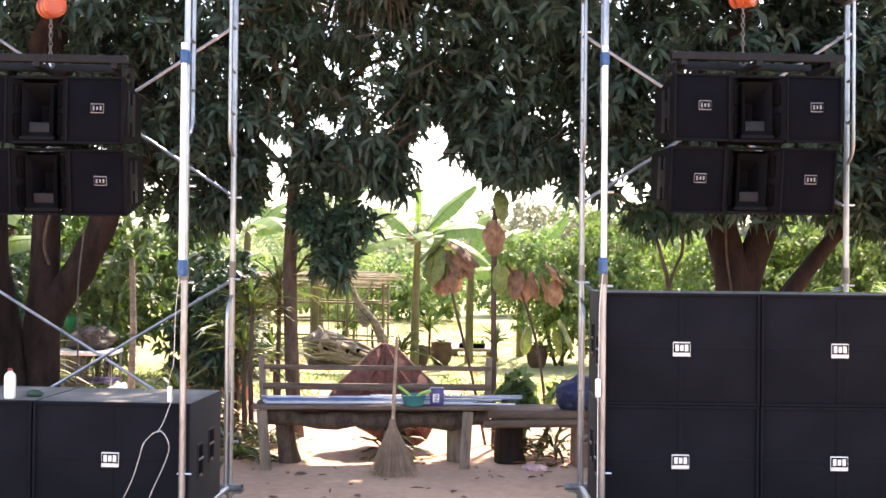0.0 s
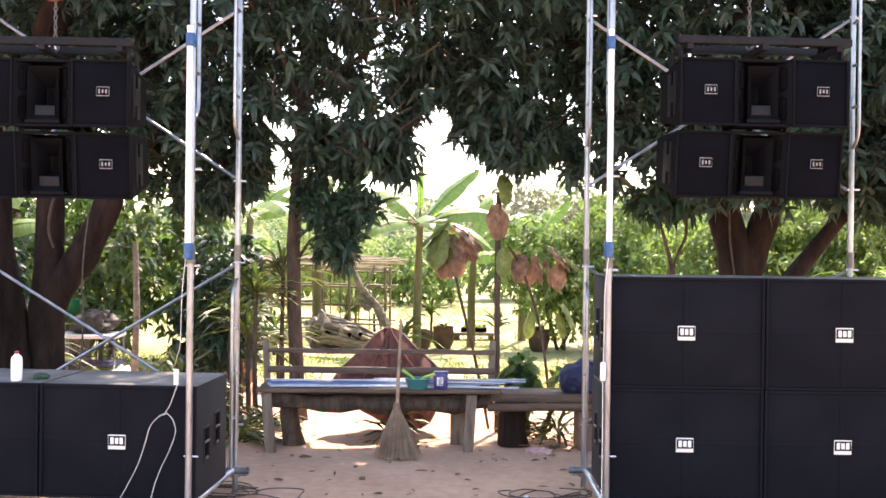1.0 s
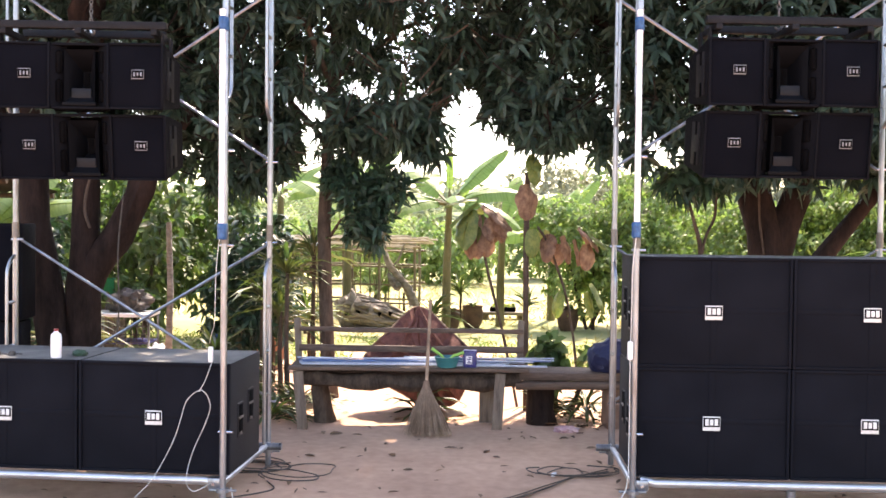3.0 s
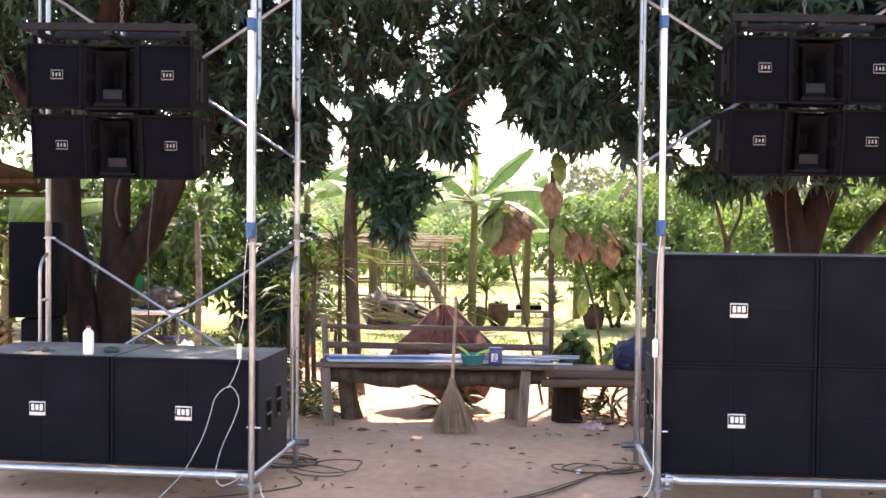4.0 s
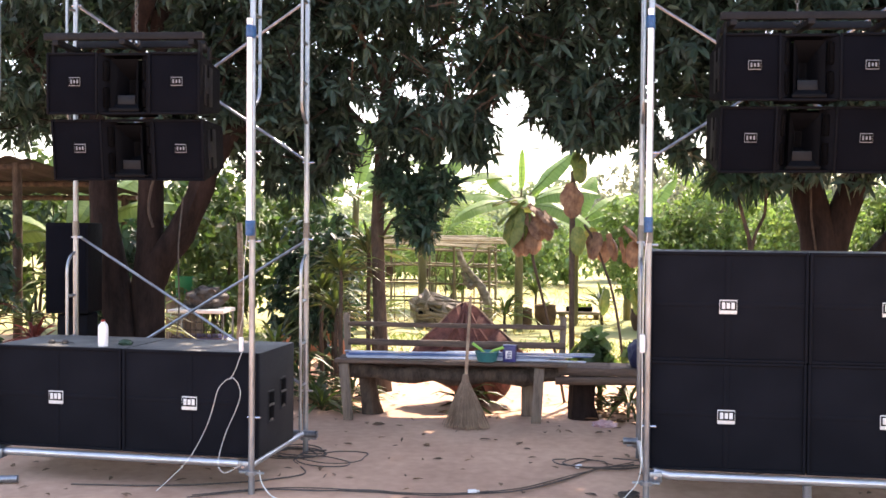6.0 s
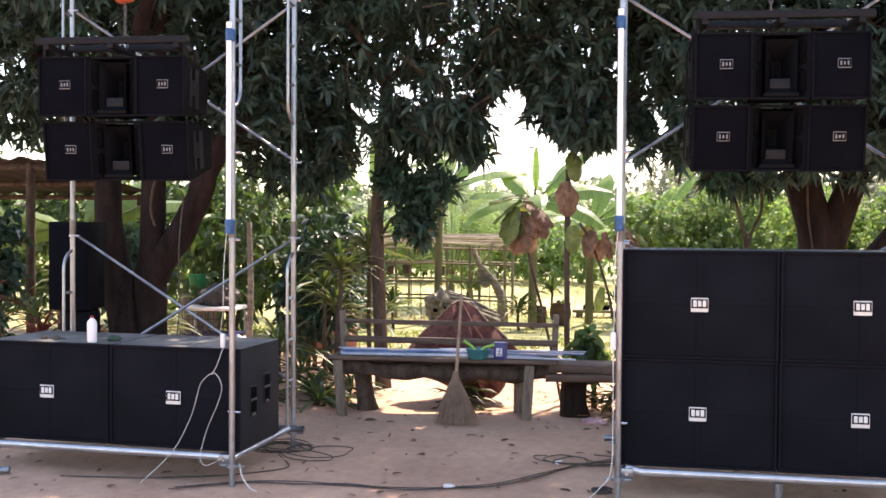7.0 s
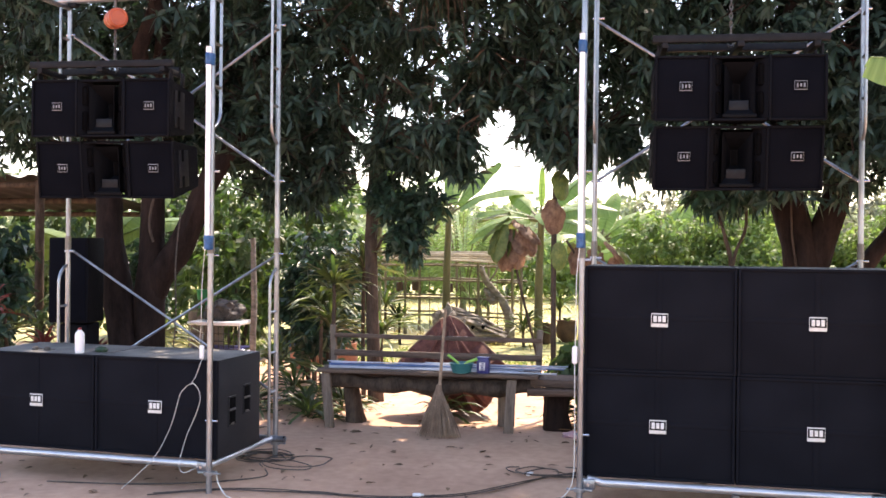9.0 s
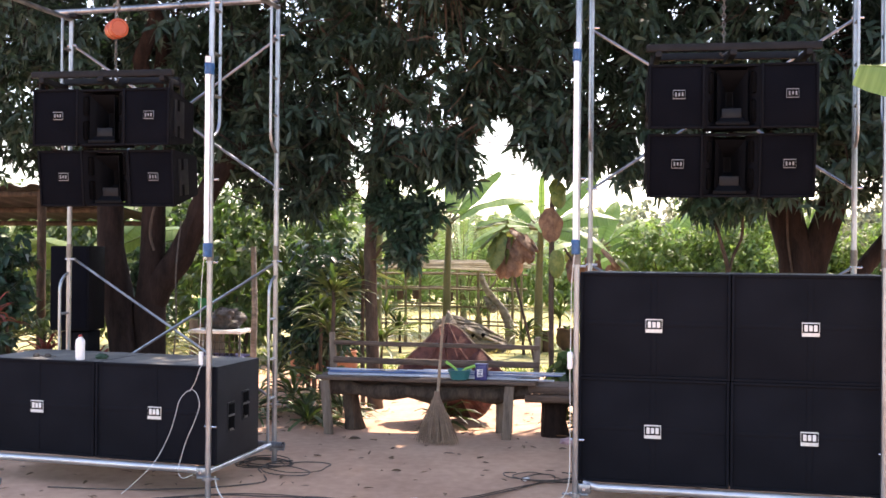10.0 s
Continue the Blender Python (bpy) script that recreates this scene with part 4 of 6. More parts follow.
# ---- dark loudspeaker beside the tree ----
ls = thing("loudspeaker", pose(-3.625, 7.62, 0.0, 0, 0, 12), "black upright loudspeaker on a dark crate stand", "loudspeaker")
part("stand", box(B(), (0.24, 0.26, 0.80), (0.02, 0.02, 0.39), 0.02), M_BLACK2, ls)
part("cabinet", box(B(), (0.33, 0.34, 0.70), (0, 0, 1.15), 0.012), M_BLACK2, ls)
part("grille_cloth", box(B(), (0.30, 0.012, 0.66), (0, -0.172, 1.15), 0.004), M_CLOTH2, ls)

# ---- trees ----


def limb_line(a, b, sag=0.1, n=6, seed=0):
    r = random.Random(seed)
    a, b = Vector(a), Vector(b)
    L = (b - a).length
    return [a.lerp(b, k / n) + Vector((r.uniform(-1, 1), r.uniform(-1, 1), 0)) * 0.04 * L * math.sin(math.pi * k / n) + Vector((0, 0, sag * L * math.sin(math.pi * k / n))) for k in range(n + 1)]


def canopy_points(lobes, count, floor_of, seed, clump=2.2, cut=-0.13, lace=None):
    """Twig ends in ellipsoid lobes, thinned by a coarse noise so that light shows between clumps; lace opens small gaps."""
    r = np.random.default_rng(seed)
    vol = np.array([a * b * c for *_, a, b, c in lobes])
    tips, axes = [], []
    while len(tips) < count:
        cx, cy, cz, a, b, c = lobes[r.choice(len(lobes), p=vol / vol.sum())]
        v = unit(r.normal(size=3)) * r.random() ** (1 / 2.4)
        p = np.array((cx + a * v[0], cy + b * v[1], cz + c * v[2]))
        if p[2] < floor_of(p[0], p[1]) + 0.16 * noise.noise(Vector(p) * 2.4) or noise.noise(Vector(p) * clump) < cut:
            continue
        if lace is not None and p[0] > -2.8 and p[2] < 3.15 and noise.noise(Vector((p[0] * 5.5, p[1] * 0.9, p[2] * 5.5))) < lace:
            continue
        tips.append(p)
        axes.append(unit(v * (1, 1, 0.7) + np.array((0, 0, -0.25)) + r.normal(size=3) * 0.35))
    return np.array(tips), np.array(axes)


def twig_mesh(tips, seed, every=4, length=0.38):
    r = np.random.default_rng(seed)
    bm = B()
    for p in tips[::every]:
        d = unit(r.normal(size=3) * (1, 1, 0.4) + np.array((0, 0, 0.5)))
        q = p + d * length * 0.5 + r.normal(size=3) * 0.03
        tube(bm, [p, q, p + d * length], [0.003, 0.005, 0.008], 3, cap=False)
    return bm


def sky_floor(x, y):
    """How low the leaves hang: an arch of sky over the bench, lower skirts at both sides."""
    keys = ((-9, 2.0), (-3.4, 2.15), (-2.75, 1.9), (-2.5, 1.70), (-2.0, 1.74), (-1.8, 1.88), (-1.6, 2.0), (-1.36, 2.1), (-1.0, 2.12), (-0.8, 2.10), (-0.6, 2.04), (-0.48, 2.08), (-0.43, 2.36), (-0.37, 2.62), (-0.29, 2.62), (-0.23, 2.42), (-0.05, 2.34), (0.06, 2.28), (0.2, 2.16), (0.4, 2.06), (0.8, 2.06), (1.07, 1.93), (1.6, 1.80), (2.6, 1.82), (3.2, 1.7), (9, 1.7))
    z = np.interp(x, [k[0] for k in keys], [k[1] for k in keys])
    return float(z) + 0.06 * (y - 9)


# the many-stemmed mango behind the low subwoofers
tl = thing("mango_tree", pose(-3.28, 8.25, 0), "large mango tree with forked brown trunk and dark leaves", "tree", "shade trees")
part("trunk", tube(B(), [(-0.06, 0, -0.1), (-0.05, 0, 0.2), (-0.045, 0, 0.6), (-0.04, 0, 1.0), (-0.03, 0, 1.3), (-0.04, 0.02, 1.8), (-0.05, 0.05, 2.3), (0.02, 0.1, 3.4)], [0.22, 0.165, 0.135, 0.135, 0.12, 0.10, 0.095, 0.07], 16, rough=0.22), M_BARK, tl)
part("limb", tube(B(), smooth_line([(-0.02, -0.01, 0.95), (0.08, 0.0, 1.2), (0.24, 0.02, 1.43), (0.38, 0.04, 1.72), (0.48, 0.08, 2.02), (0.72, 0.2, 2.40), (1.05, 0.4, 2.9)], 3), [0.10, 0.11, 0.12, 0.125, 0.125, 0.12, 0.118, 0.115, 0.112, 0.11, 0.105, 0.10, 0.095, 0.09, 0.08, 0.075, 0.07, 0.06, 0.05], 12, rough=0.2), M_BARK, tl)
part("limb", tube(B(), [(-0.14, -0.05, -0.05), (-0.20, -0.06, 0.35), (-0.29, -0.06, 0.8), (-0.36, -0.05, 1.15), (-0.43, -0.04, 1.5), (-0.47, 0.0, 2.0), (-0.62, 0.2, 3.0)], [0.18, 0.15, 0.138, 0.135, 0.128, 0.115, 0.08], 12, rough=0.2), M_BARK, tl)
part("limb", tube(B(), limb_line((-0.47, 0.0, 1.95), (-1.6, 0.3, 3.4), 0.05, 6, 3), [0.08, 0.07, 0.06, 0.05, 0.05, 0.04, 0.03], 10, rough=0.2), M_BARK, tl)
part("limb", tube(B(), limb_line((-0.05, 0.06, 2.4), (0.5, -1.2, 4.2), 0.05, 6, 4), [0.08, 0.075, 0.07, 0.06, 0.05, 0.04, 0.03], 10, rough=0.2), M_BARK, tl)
part("hanging_root", tube(B(), smooth_line([(0.09, -0.10, 1.98), (0.03, -0.115, 1.75), (0.02, -0.12, 1.6), (0.06, -0.12, 1.47)]), 0.012, 6), M_BARK2, tl)
lobes_l = [(-3.6, 8.5, 3.6, 1.9, 1.5, 1.5), (-2.3, 8.9, 3.2, 1.2, 1.2, 1.2), (-5.4, 9.0, 3.6, 1.4, 1.6, 1.5), (-3.2, 7.2, 4.6, 1.9, 1.3, 0.95), (-3.4, 8.6, 5.4, 2.3, 1.9, 1.4), (-4.2, 6.9, 3.55, 0.7, 0.7, 0.5), (-1.9, 9.3, 2.55, 0.75, 0.6, 0.6), (-2.1, 10.2, 3.4, 1.2, 0.9, 1.3), (-2.15, 9.3, 2.0, 0.42, 0.5, 0.38), (-4.9, 8.6, 2.7, 0.8, 0.8, 0.6), *[(-3.0, 9.3, 3.3, 1.3, 0.6, 1.0)] * 2, *[(-2.5, 9.4, 2.45, 0.75, 0.45, 0.6)] * 3, *[(-3.6, 9.2, 2.6, 0.9, 0.5, 0.55)] * 3, (-4.9, 9.0, 3.0, 0.9, 0.7, 0.8), *[(-4.2, 9.8, 3.2, 1.3, 0.6, 1.0)] * 4]
tips, axes = canopy_points([(a, b, c, *q) for a, b, c, *q in lobes_l], 6400, sky_floor, 11, lace=0.02)
skirt, skirt_axes = canopy_points([(-2.45, 9.1, 2.10, 0.45, 0.4, 0.36), (-2.0, 9.1, 2.2, 0.36, 0.35, 0.36), (-2.8, 9.0, 2.45, 0.36, 0.35, 0.36), (-2.3, 9.2, 2.65, 0.5, 0.3, 0.3), (-2.42, 8.3, 2.45, 0.36, 0.22, 0.38), (-2.15, 8.4, 2.75, 0.3, 0.22, 0.3), (-2.35, 9.2, 1.95, 0.4, 0.3, 0.24)], 560, sky_floor, 56, cut=-0.25)
tips, axes = np.concatenate([tips, skirt]), np.concatenate([axes, skirt_axes])
loc = np.array((-3.28, 8.25, 0))
part("crown", whorls(tips - loc, axes, 13, (25, 115), 0.105, 0.030, M_MANGO, "crown", 0.34, seed=21), M_MANGO, tl, smooth=False)
tagged(part("twig", twig_mesh(tips - loc, 31), M_BARK, tl, smooth=False), kind="stuff")

solid("hanging_hose", tube(B(), smooth_line([(-2.93, 8.08, 1.72), (-2.96, 8.06, 1.3), (-2.95, 8.05, 0.8), (-2.99, 8.05, 0.35), (-2.96, 8.03, 0.02)]), 0.0065, 8), M_RUBBER, Matrix(), "black hose hanging from the mango limb", "hose")

# the slender tree behind the bench
tm = thing("slender_tree", pose(-1.545, 9.20, 0), "slender tree with straight trunk and hanging dark leaves", "tree", "shade trees")
part("trunk", tube(B(), [(0.03, 0, -0.08), (0.0, 0, 0.3), (-0.03, 0, 0.9), (-0.05, 0.01, 1.5), (-0.02, 0.02, 2.2), (0.03, 0.05, 3.0), (0.0, 0.1, 4.6)], [0.085, 0.068, 0.062, 0.058, 0.055, 0.05, 0.03], 12, rough=0.2), M_BARK2, tm)
for k, (b, r0) in enumerate((((0.75, -0.05, 2.55), 0.026), ((-0.8, 0.1, 2.9), 0.028), ((0.95, 0.2, 3.4), 0.03), ((-0.3, -0.8, 3.5), 0.03), ((0.35, -0.15, 1.72), 0.016), ((0.1, 0.9, 3.9), 0.03))):
    z0 = b[2] - 0.35 if b[2] < 2 else b[2] - 0.7
    part("limb", tube(B(), limb_line((-0.03, 0.02, max(1.35, z0)), b, 0.08, 5, k), [r0, r0 * 0.9, r0 * 0.8, r0 * 0.65, r0 * 0.5, r0 * 0.3], 8, rough=0.15), M_BARK2, tm)
lobes_m = [(-1.35, 9.0, 3.1, 1.15, 0.9, 0.95), (-0.75, 8.9, 3.3, 0.85, 0.8, 0.9), (-1.3, 9.1, 4.4, 1.6, 1.1, 1.1), (-1.2, 8.9, 2.45, 0.65, 0.5, 0.4), (-0.7, 8.3, 4.5, 1.5, 1.1, 0.9), (-0.85, 8.9, 2.6, 0.5, 0.45, 0.42), (-0.4, 8.6, 3.9, 0.8, 0.8, 0.6), (-0.3, 9.3, 3.6, 0.7, 0.6, 0.6), (-0.45, 8.9, 2.95, 0.45, 0.45, 0.45), *[(-0.80, 9.0, 2.36, 0.42, 0.4, 0.30)] * 4, *[(-1.15, 9.0, 2.25, 0.5, 0.4, 0.30)] * 3, *[(-0.62, 8.95, 2.62, 0.3, 0.35, 0.3)] * 3, (-0.9, 8.9, 2.5, 0.6, 0.5, 0.4), *[(-0.48, 9.1, 2.62, 0.22, 0.3, 0.26)] * 3]
tips, axes = canopy_points(lobes_m, 1650, sky_floor, 12, lace=0.06)
skirt, skirt_axes = canopy_points([(-0.68, 9.0, 2.34, 0.28, 0.35, 0.34), (-1.05, 9.0, 2.36, 0.36, 0.35, 0.32), (-0.60, 9.0, 2.75, 0.28, 0.3, 0.32), (-0.30, 9.1, 2.98, 0.34, 0.3, 0.32), (-1.35, 9.0, 2.3, 0.3, 0.3, 0.3)], 430, sky_floor, 52, cut=-0.3, lace=-0.02)
tips, axes = np.concatenate([tips, skirt]), np.concatenate([axes, skirt_axes])
loc = np.array((-1.545, 9.2, 0))
part("crown", whorls(tips - loc, axes, 13, (25, 115), 0.112, 0.032, M_MANGO, "crown", 0.4, seed=22), M_MANGO, tm, smooth=False)
tagged(part("twig", twig_mesh(tips - loc, 32), M_BARK2, tm, smooth=False), kind="stuff")
tw = random.Random(44)
dead = B()
for k in range(46):
    p = Vector((0.62 + tw.uniform(-0.12, 0.12), -0.75 + tw.uniform(-0.1, 0.1), 3.85 + tw.uniform(-0.1, 0.15)))
    dx, dz, L = tw.uniform(-0.45, 0.75), tw.uniform(-0.1, 0.3), tw.uniform(0.5, 0.95)
    tube(dead, smooth_line([p, p + Vector((dx * 0.3, tw.uniform(-0.1, 0.1), dz * 0.3)), p + Vector((dx * 0.55, 0, -0.30 * L)), p + Vector((dx * 0.62 + tw.uniform(-0.05, 0.05), 0, -0.75 * L))], 4), 0.0035, 4, cap=False)
part("dead_frond", dead, M_BARK2, tm, "hanging brown dead twigs", smooth=False)
# its low dense clump of small leaves
tips, axes = canopy_points([(-1.23, 9.04, 1.60, 0.28, 0.26, 0.32), (-1.36, 9.02, 1.88, 0.26, 0.24, 0.2), (-1.06, 9.04, 1.82, 0.27, 0.22, 0.2), (-1.14, 9.04, 1.45, 0.22, 0.2, 0.18)], 260, lambda x, y: 0, 13, cut=-0.6)
part("low_clump", whorls(tips - loc, axes, 12, (30, 105), 0.09, 0.030, M_DARKLEAF, "low_clump", 0.3, seed=23), M_DARKLEAF, tm, "dense clump of small dark leaves", smooth=False)

tips, axes = canopy_points([(-1.02, 9.04, 2.02, 0.20, 0.14, 0.12), (-0.86, 9.04, 1.78, 0.16, 0.14, 0.22), (-1.34, 9.04, 2.02, 0.14, 0.14, 0.08)], 15, lambda x, y: 0, 53, cut=-0.9)
part("side_spray", whorls(tips - loc, unit(axes + np.array((0.3, 0, 0.7))), 9, (45, 100), 0.17, 0.030, M_DARKLEAF, "side_spray", 0.3, seed=54), M_DARKLEAF, tm, "sprays of long narrow leaves", smooth=False)

# the mango behind the stacked subwoofers
tg = thing("mango_tree", pose(2.27, 9.49, 0), "broad mango tree with reddish forked trunk and dark leaves", "tree", "shade trees")
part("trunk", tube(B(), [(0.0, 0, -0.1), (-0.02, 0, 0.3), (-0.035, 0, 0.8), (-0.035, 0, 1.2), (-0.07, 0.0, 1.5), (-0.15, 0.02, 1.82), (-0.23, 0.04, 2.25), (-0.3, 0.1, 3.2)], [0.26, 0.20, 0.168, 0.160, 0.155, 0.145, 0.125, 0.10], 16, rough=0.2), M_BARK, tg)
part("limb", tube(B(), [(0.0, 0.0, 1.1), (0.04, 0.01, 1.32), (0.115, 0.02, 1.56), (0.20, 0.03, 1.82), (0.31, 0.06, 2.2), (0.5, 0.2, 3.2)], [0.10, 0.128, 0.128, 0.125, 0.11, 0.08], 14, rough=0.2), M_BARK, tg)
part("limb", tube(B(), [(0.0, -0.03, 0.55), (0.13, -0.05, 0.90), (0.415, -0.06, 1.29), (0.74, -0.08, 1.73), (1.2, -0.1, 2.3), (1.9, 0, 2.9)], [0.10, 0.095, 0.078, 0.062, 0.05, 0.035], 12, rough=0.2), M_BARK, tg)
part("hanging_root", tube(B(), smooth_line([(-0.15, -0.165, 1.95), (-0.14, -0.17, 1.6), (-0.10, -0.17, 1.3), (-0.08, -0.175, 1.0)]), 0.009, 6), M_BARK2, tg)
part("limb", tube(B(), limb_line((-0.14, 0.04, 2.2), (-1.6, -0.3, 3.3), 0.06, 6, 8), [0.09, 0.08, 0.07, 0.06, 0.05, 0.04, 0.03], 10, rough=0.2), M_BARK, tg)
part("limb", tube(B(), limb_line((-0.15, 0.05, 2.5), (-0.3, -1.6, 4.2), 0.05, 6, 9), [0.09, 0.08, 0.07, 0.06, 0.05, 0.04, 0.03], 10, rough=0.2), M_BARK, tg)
lobes_r = [(0.95, 9.1, 3.1, 1.2, 1.0, 1.15), (2.3, 9.2, 3.2, 1.6, 1.2, 1.3), (3.9, 9.4, 3.1, 1.5, 1.4, 1.5), (1.9, 8.0, 4.6, 2.2, 1.4, 0.95), (2.2, 9.5, 5.2, 2.6, 1.8, 1.5), (1.0, 8.8, 2.35, 0.55, 0.5, 0.45), (2.1, 9.0, 2.1, 0.9, 0.5, 0.4), (0.45, 8.6, 3.6, 0.8, 0.7, 0.7), (3.5, 9.0, 2.1, 0.8, 0.8, 0.5), (0.6, 9.9, 3.4, 1.0, 0.8, 0.9), (0.0, 9.0, 3.1, 0.6, 0.6, 0.7), (0.22, 8.9, 2.45, 0.55, 0.5, 0.4), (0.35, 9.0, 2.6, 0.6, 0.5, 0.5), (0.85, 9.0, 2.4, 0.6, 0.5, 0.5), *[(0.0, 9.0, 2.62, 0.38, 0.4, 0.40)] * 4, *[(0.40, 8.95, 2.30, 0.5, 0.4, 0.32)] * 4, (3.4, 8.2, 2.6, 0.5, 0.7, 0.8), (2.8, 8.6, 2.75, 1.2, 0.6, 0.85), (3.3, 9.6, 2.4, 0.9, 0.6, 0.7), *[(3.7, 9.3, 2.3, 1.0, 0.5, 0.6)] * 6, *[(3.3, 9.7, 3.2, 1.2, 0.5, 0.9)] * 5, *[(1.6, 9.4, 3.2, 0.9, 0.5, 0.9)] * 2, *[(3.6, 10.2, 2.9, 1.1, 0.5, 0.9)] * 6, *[(2.6, 10.2, 2.9, 0.8, 0.4, 0.7)] * 3]
tips, axes = canopy_points(lobes_r, 9800, sky_floor, 14, cut=-0.24)
skirt, skirt_axes = canopy_points([(-0.02, 9.0, 2.60, 0.30, 0.3, 0.3), (0.26, 9.0, 2.32, 0.36, 0.3, 0.3), (0.62, 9.0, 2.24, 0.32, 0.3, 0.24)], 230, sky_floor, 55, cut=-0.3, lace=-0.15)
tips, axes = np.concatenate([tips, skirt]), np.concatenate([axes, skirt_axes])
loc = np.array((2.27, 9.49, 0))
part("crown", whorls(tips - loc, axes, 13, (25, 115), 0.112, 0.032, M_MANGO, "crown", 0.36, seed=24), M_MANGO, tg, smooth=False)
tagged(part("twig", twig_mesh(tips - loc, 33), M_BARK, tg, smooth=False), kind="stuff")

# a thin forked sapling under it
sp = thing("sapling", pose(1.62, 9.30, 0), "thin forked sapling with a small leafy top", "sapling")
part("stem", tube(B(), smooth_line([(0.03, 0, -0.03), (0.0, 0, 0.9), (0.02, 0, 1.32), (-0.03, 0, 1.55), (-0.10, 0, 1.8)]), [0.028 - 0.0005 * k for k in range(33)], 8), M_BARK2, sp)
part("stem", tube(B(), smooth_line([(0.02, 0, 1.25), (0.06, 0, 1.45), (0.13, 0, 1.62), (0.14, 0, 1.8)]), 0.013, 8), M_BARK2, sp)
tips, axes = canopy_points([(1.6, 9.28, 1.95, 0.42, 0.3, 0.22)], 60, lambda x, y: 0, 15, cut=-0.7)
part("crown", whorls(tips - np.array((1.62, 9.30, 0)), axes, 9, (30, 100), 0.13, 0.04, M_DARKLEAF, "crown", 0.4, seed=25), M_DARKLEAF, sp, smooth=False)

# ---- broad-leaved plants behind the bench ----


def broad_leaf(L, W, curl=0.15, seed=0, slits=0.0, nx=10, ny=6):
    """A large single leaf along +x from its stalk, hanging towards -z at its tip; a midrib, wavy edges, torn where slit."""
    r = random.Random(seed)
    bm = B()
    cols = []
    for i in range(nx + 1):
        u = i / nx
        half = W / 2 * (math.sin(math.pi * min(1, u * 0.93 + 0.06)) ** 0.52) * (1 - 0.06 * math.sin(9 * u + seed) - 0.10 * r.random())
        col = []
        for j in range(ny + 1):
            v = 2 * j / ny - 1
            z = -curl * L * u * u - 0.14 * W * abs(v) ** 1.5 * (1 if curl > 0 else 0.5) + 0.02 * W * math.sin(14 * u + 2 * v + seed)
            col.append(bm.verts.new((u * L * (1 - 0.25 * max(0, curl) * u), v * half, z)))
        cols.append(col)
    for i, (a, b) in enumerate(zip(cols, cols[1:])):
        for j in range(ny):
            if slits and abs(2 * (j + 0.5) / ny - 1) > 0.35 and r.random() < slits:
                continue
            bm.faces.new((a[j], a[j + 1], b[j + 1], b[j]))
    for k in range(nx):
        m0, m1 = cols[k][ny // 2].co.copy(), cols[k + 1][ny // 2].co.copy()
        tube(bm, [m0 + Vector((0, 0, 0.002)), m1 + Vector((0, 0, 0.002))], [0.009 * L * (1.2 - k / nx), 0.009 * L * (1.2 - (k + 1) / nx)], 4, cap=False)
    return bm


def build_teak(m, label, stem, leaves, seed):
    """stem: points and radius; leaves: base x, y, z, heading, pitch down, length, width, brown."""
    t = thing("teak_sapling", m, label, "sapling", "broad-leaved saplings")
    part("stem", tube(B(), smooth_line(stem[0]), stem[1], 8, rough=0.15), M_BARK2, t)
    for k, (x, y, z, head, down, L, W, brown) in enumerate(leaves):
        part("leaf", broad_leaf(L * 0.95, W * 0.98, 0.14, seed + k), M_TEAKB if brown else M_TEAKG, t, at=pose(x, y, z, 0, down, head))
    return t


build_teak(pose(0.17, 8.95, 0), "straight grey stake-like sapling with hanging reddish leaves", ([(0.01, 0, -0.05), (0, 0, 0.7), (-0.005, 0, 1.4), (0.0, 0, 1.97)], 0.0235), [
    (0.0, -0.03, 1.87, 310, 76, 0.32, 0.25, 1), (0.05, -0.02, 2.12, 320, 72, 0.28, 0.21, 0), (0.03, 0.0, 2.12, 300, 40, 0.2, 0.13, 0), (0.05, -0.04, 1.50, 290, 82, 0.26, 0.15, 0), (-0.03, 0, 1.9, 190, 12, 0.1, 0.04, 0)], 1)
build_teak(pose(-0.22, 9.05, 0), "leaning sapling with a bunch of withered brown leaves", ([(0.33, 0.05, -0.03), (0.2, 0.04, 0.6), (0.05, 0.02, 1.2), (-0.02, 0, 1.62)], 0.012), [
    (-0.02, 0, 1.76, 184, 6, 0.32, 0.17, 0), (-0.03, 0, 1.72, 198, 32, 0.34, 0.16, 0), (0.02, -0.02, 1.70, 345, 34, 0.34, 0.20, 1), (0.10, -0.02, 1.66, 330, 50, 0.30, 0.20, 1), (-0.08, -0.03, 1.66, 235, 64, 0.38, 0.22, 0), (0.0, 0, 1.62, 200, 68, 0.30, 0.19, 0), (-0.02, -0.02, 1.58, 250, 76, 0.36, 0.2, 1), (0.02, 0, 1.62, 320, 55, 0.27, 0.17, 1), (-0.06, 0, 1.66, 170, 35, 0.24, 0.15, 0), (0.04, 0.03, 1.6, 20, 62, 0.22, 0.16, 1), (-0.1, -0.05, 1.48, 230, 86, 0.26, 0.18, 1), (0.0, 0.02, 1.68, 120, 20, 0.22, 0.14, 0), (0.10, -0.03, 1.60, 290, 70, 0.24, 0.17, 1), (0.14, 0.0, 1.64, 340, 40, 0.22, 0.14, 1), (-0.14, -0.02, 1.62, 215, 62, 0.26, 0.15, 0), (0.05, -0.04, 1.50, 265, 84, 0.26, 0.17, 1), (0.16, 0.0, 1.56, 310, 66, 0.2, 0.13, 1)], 20)
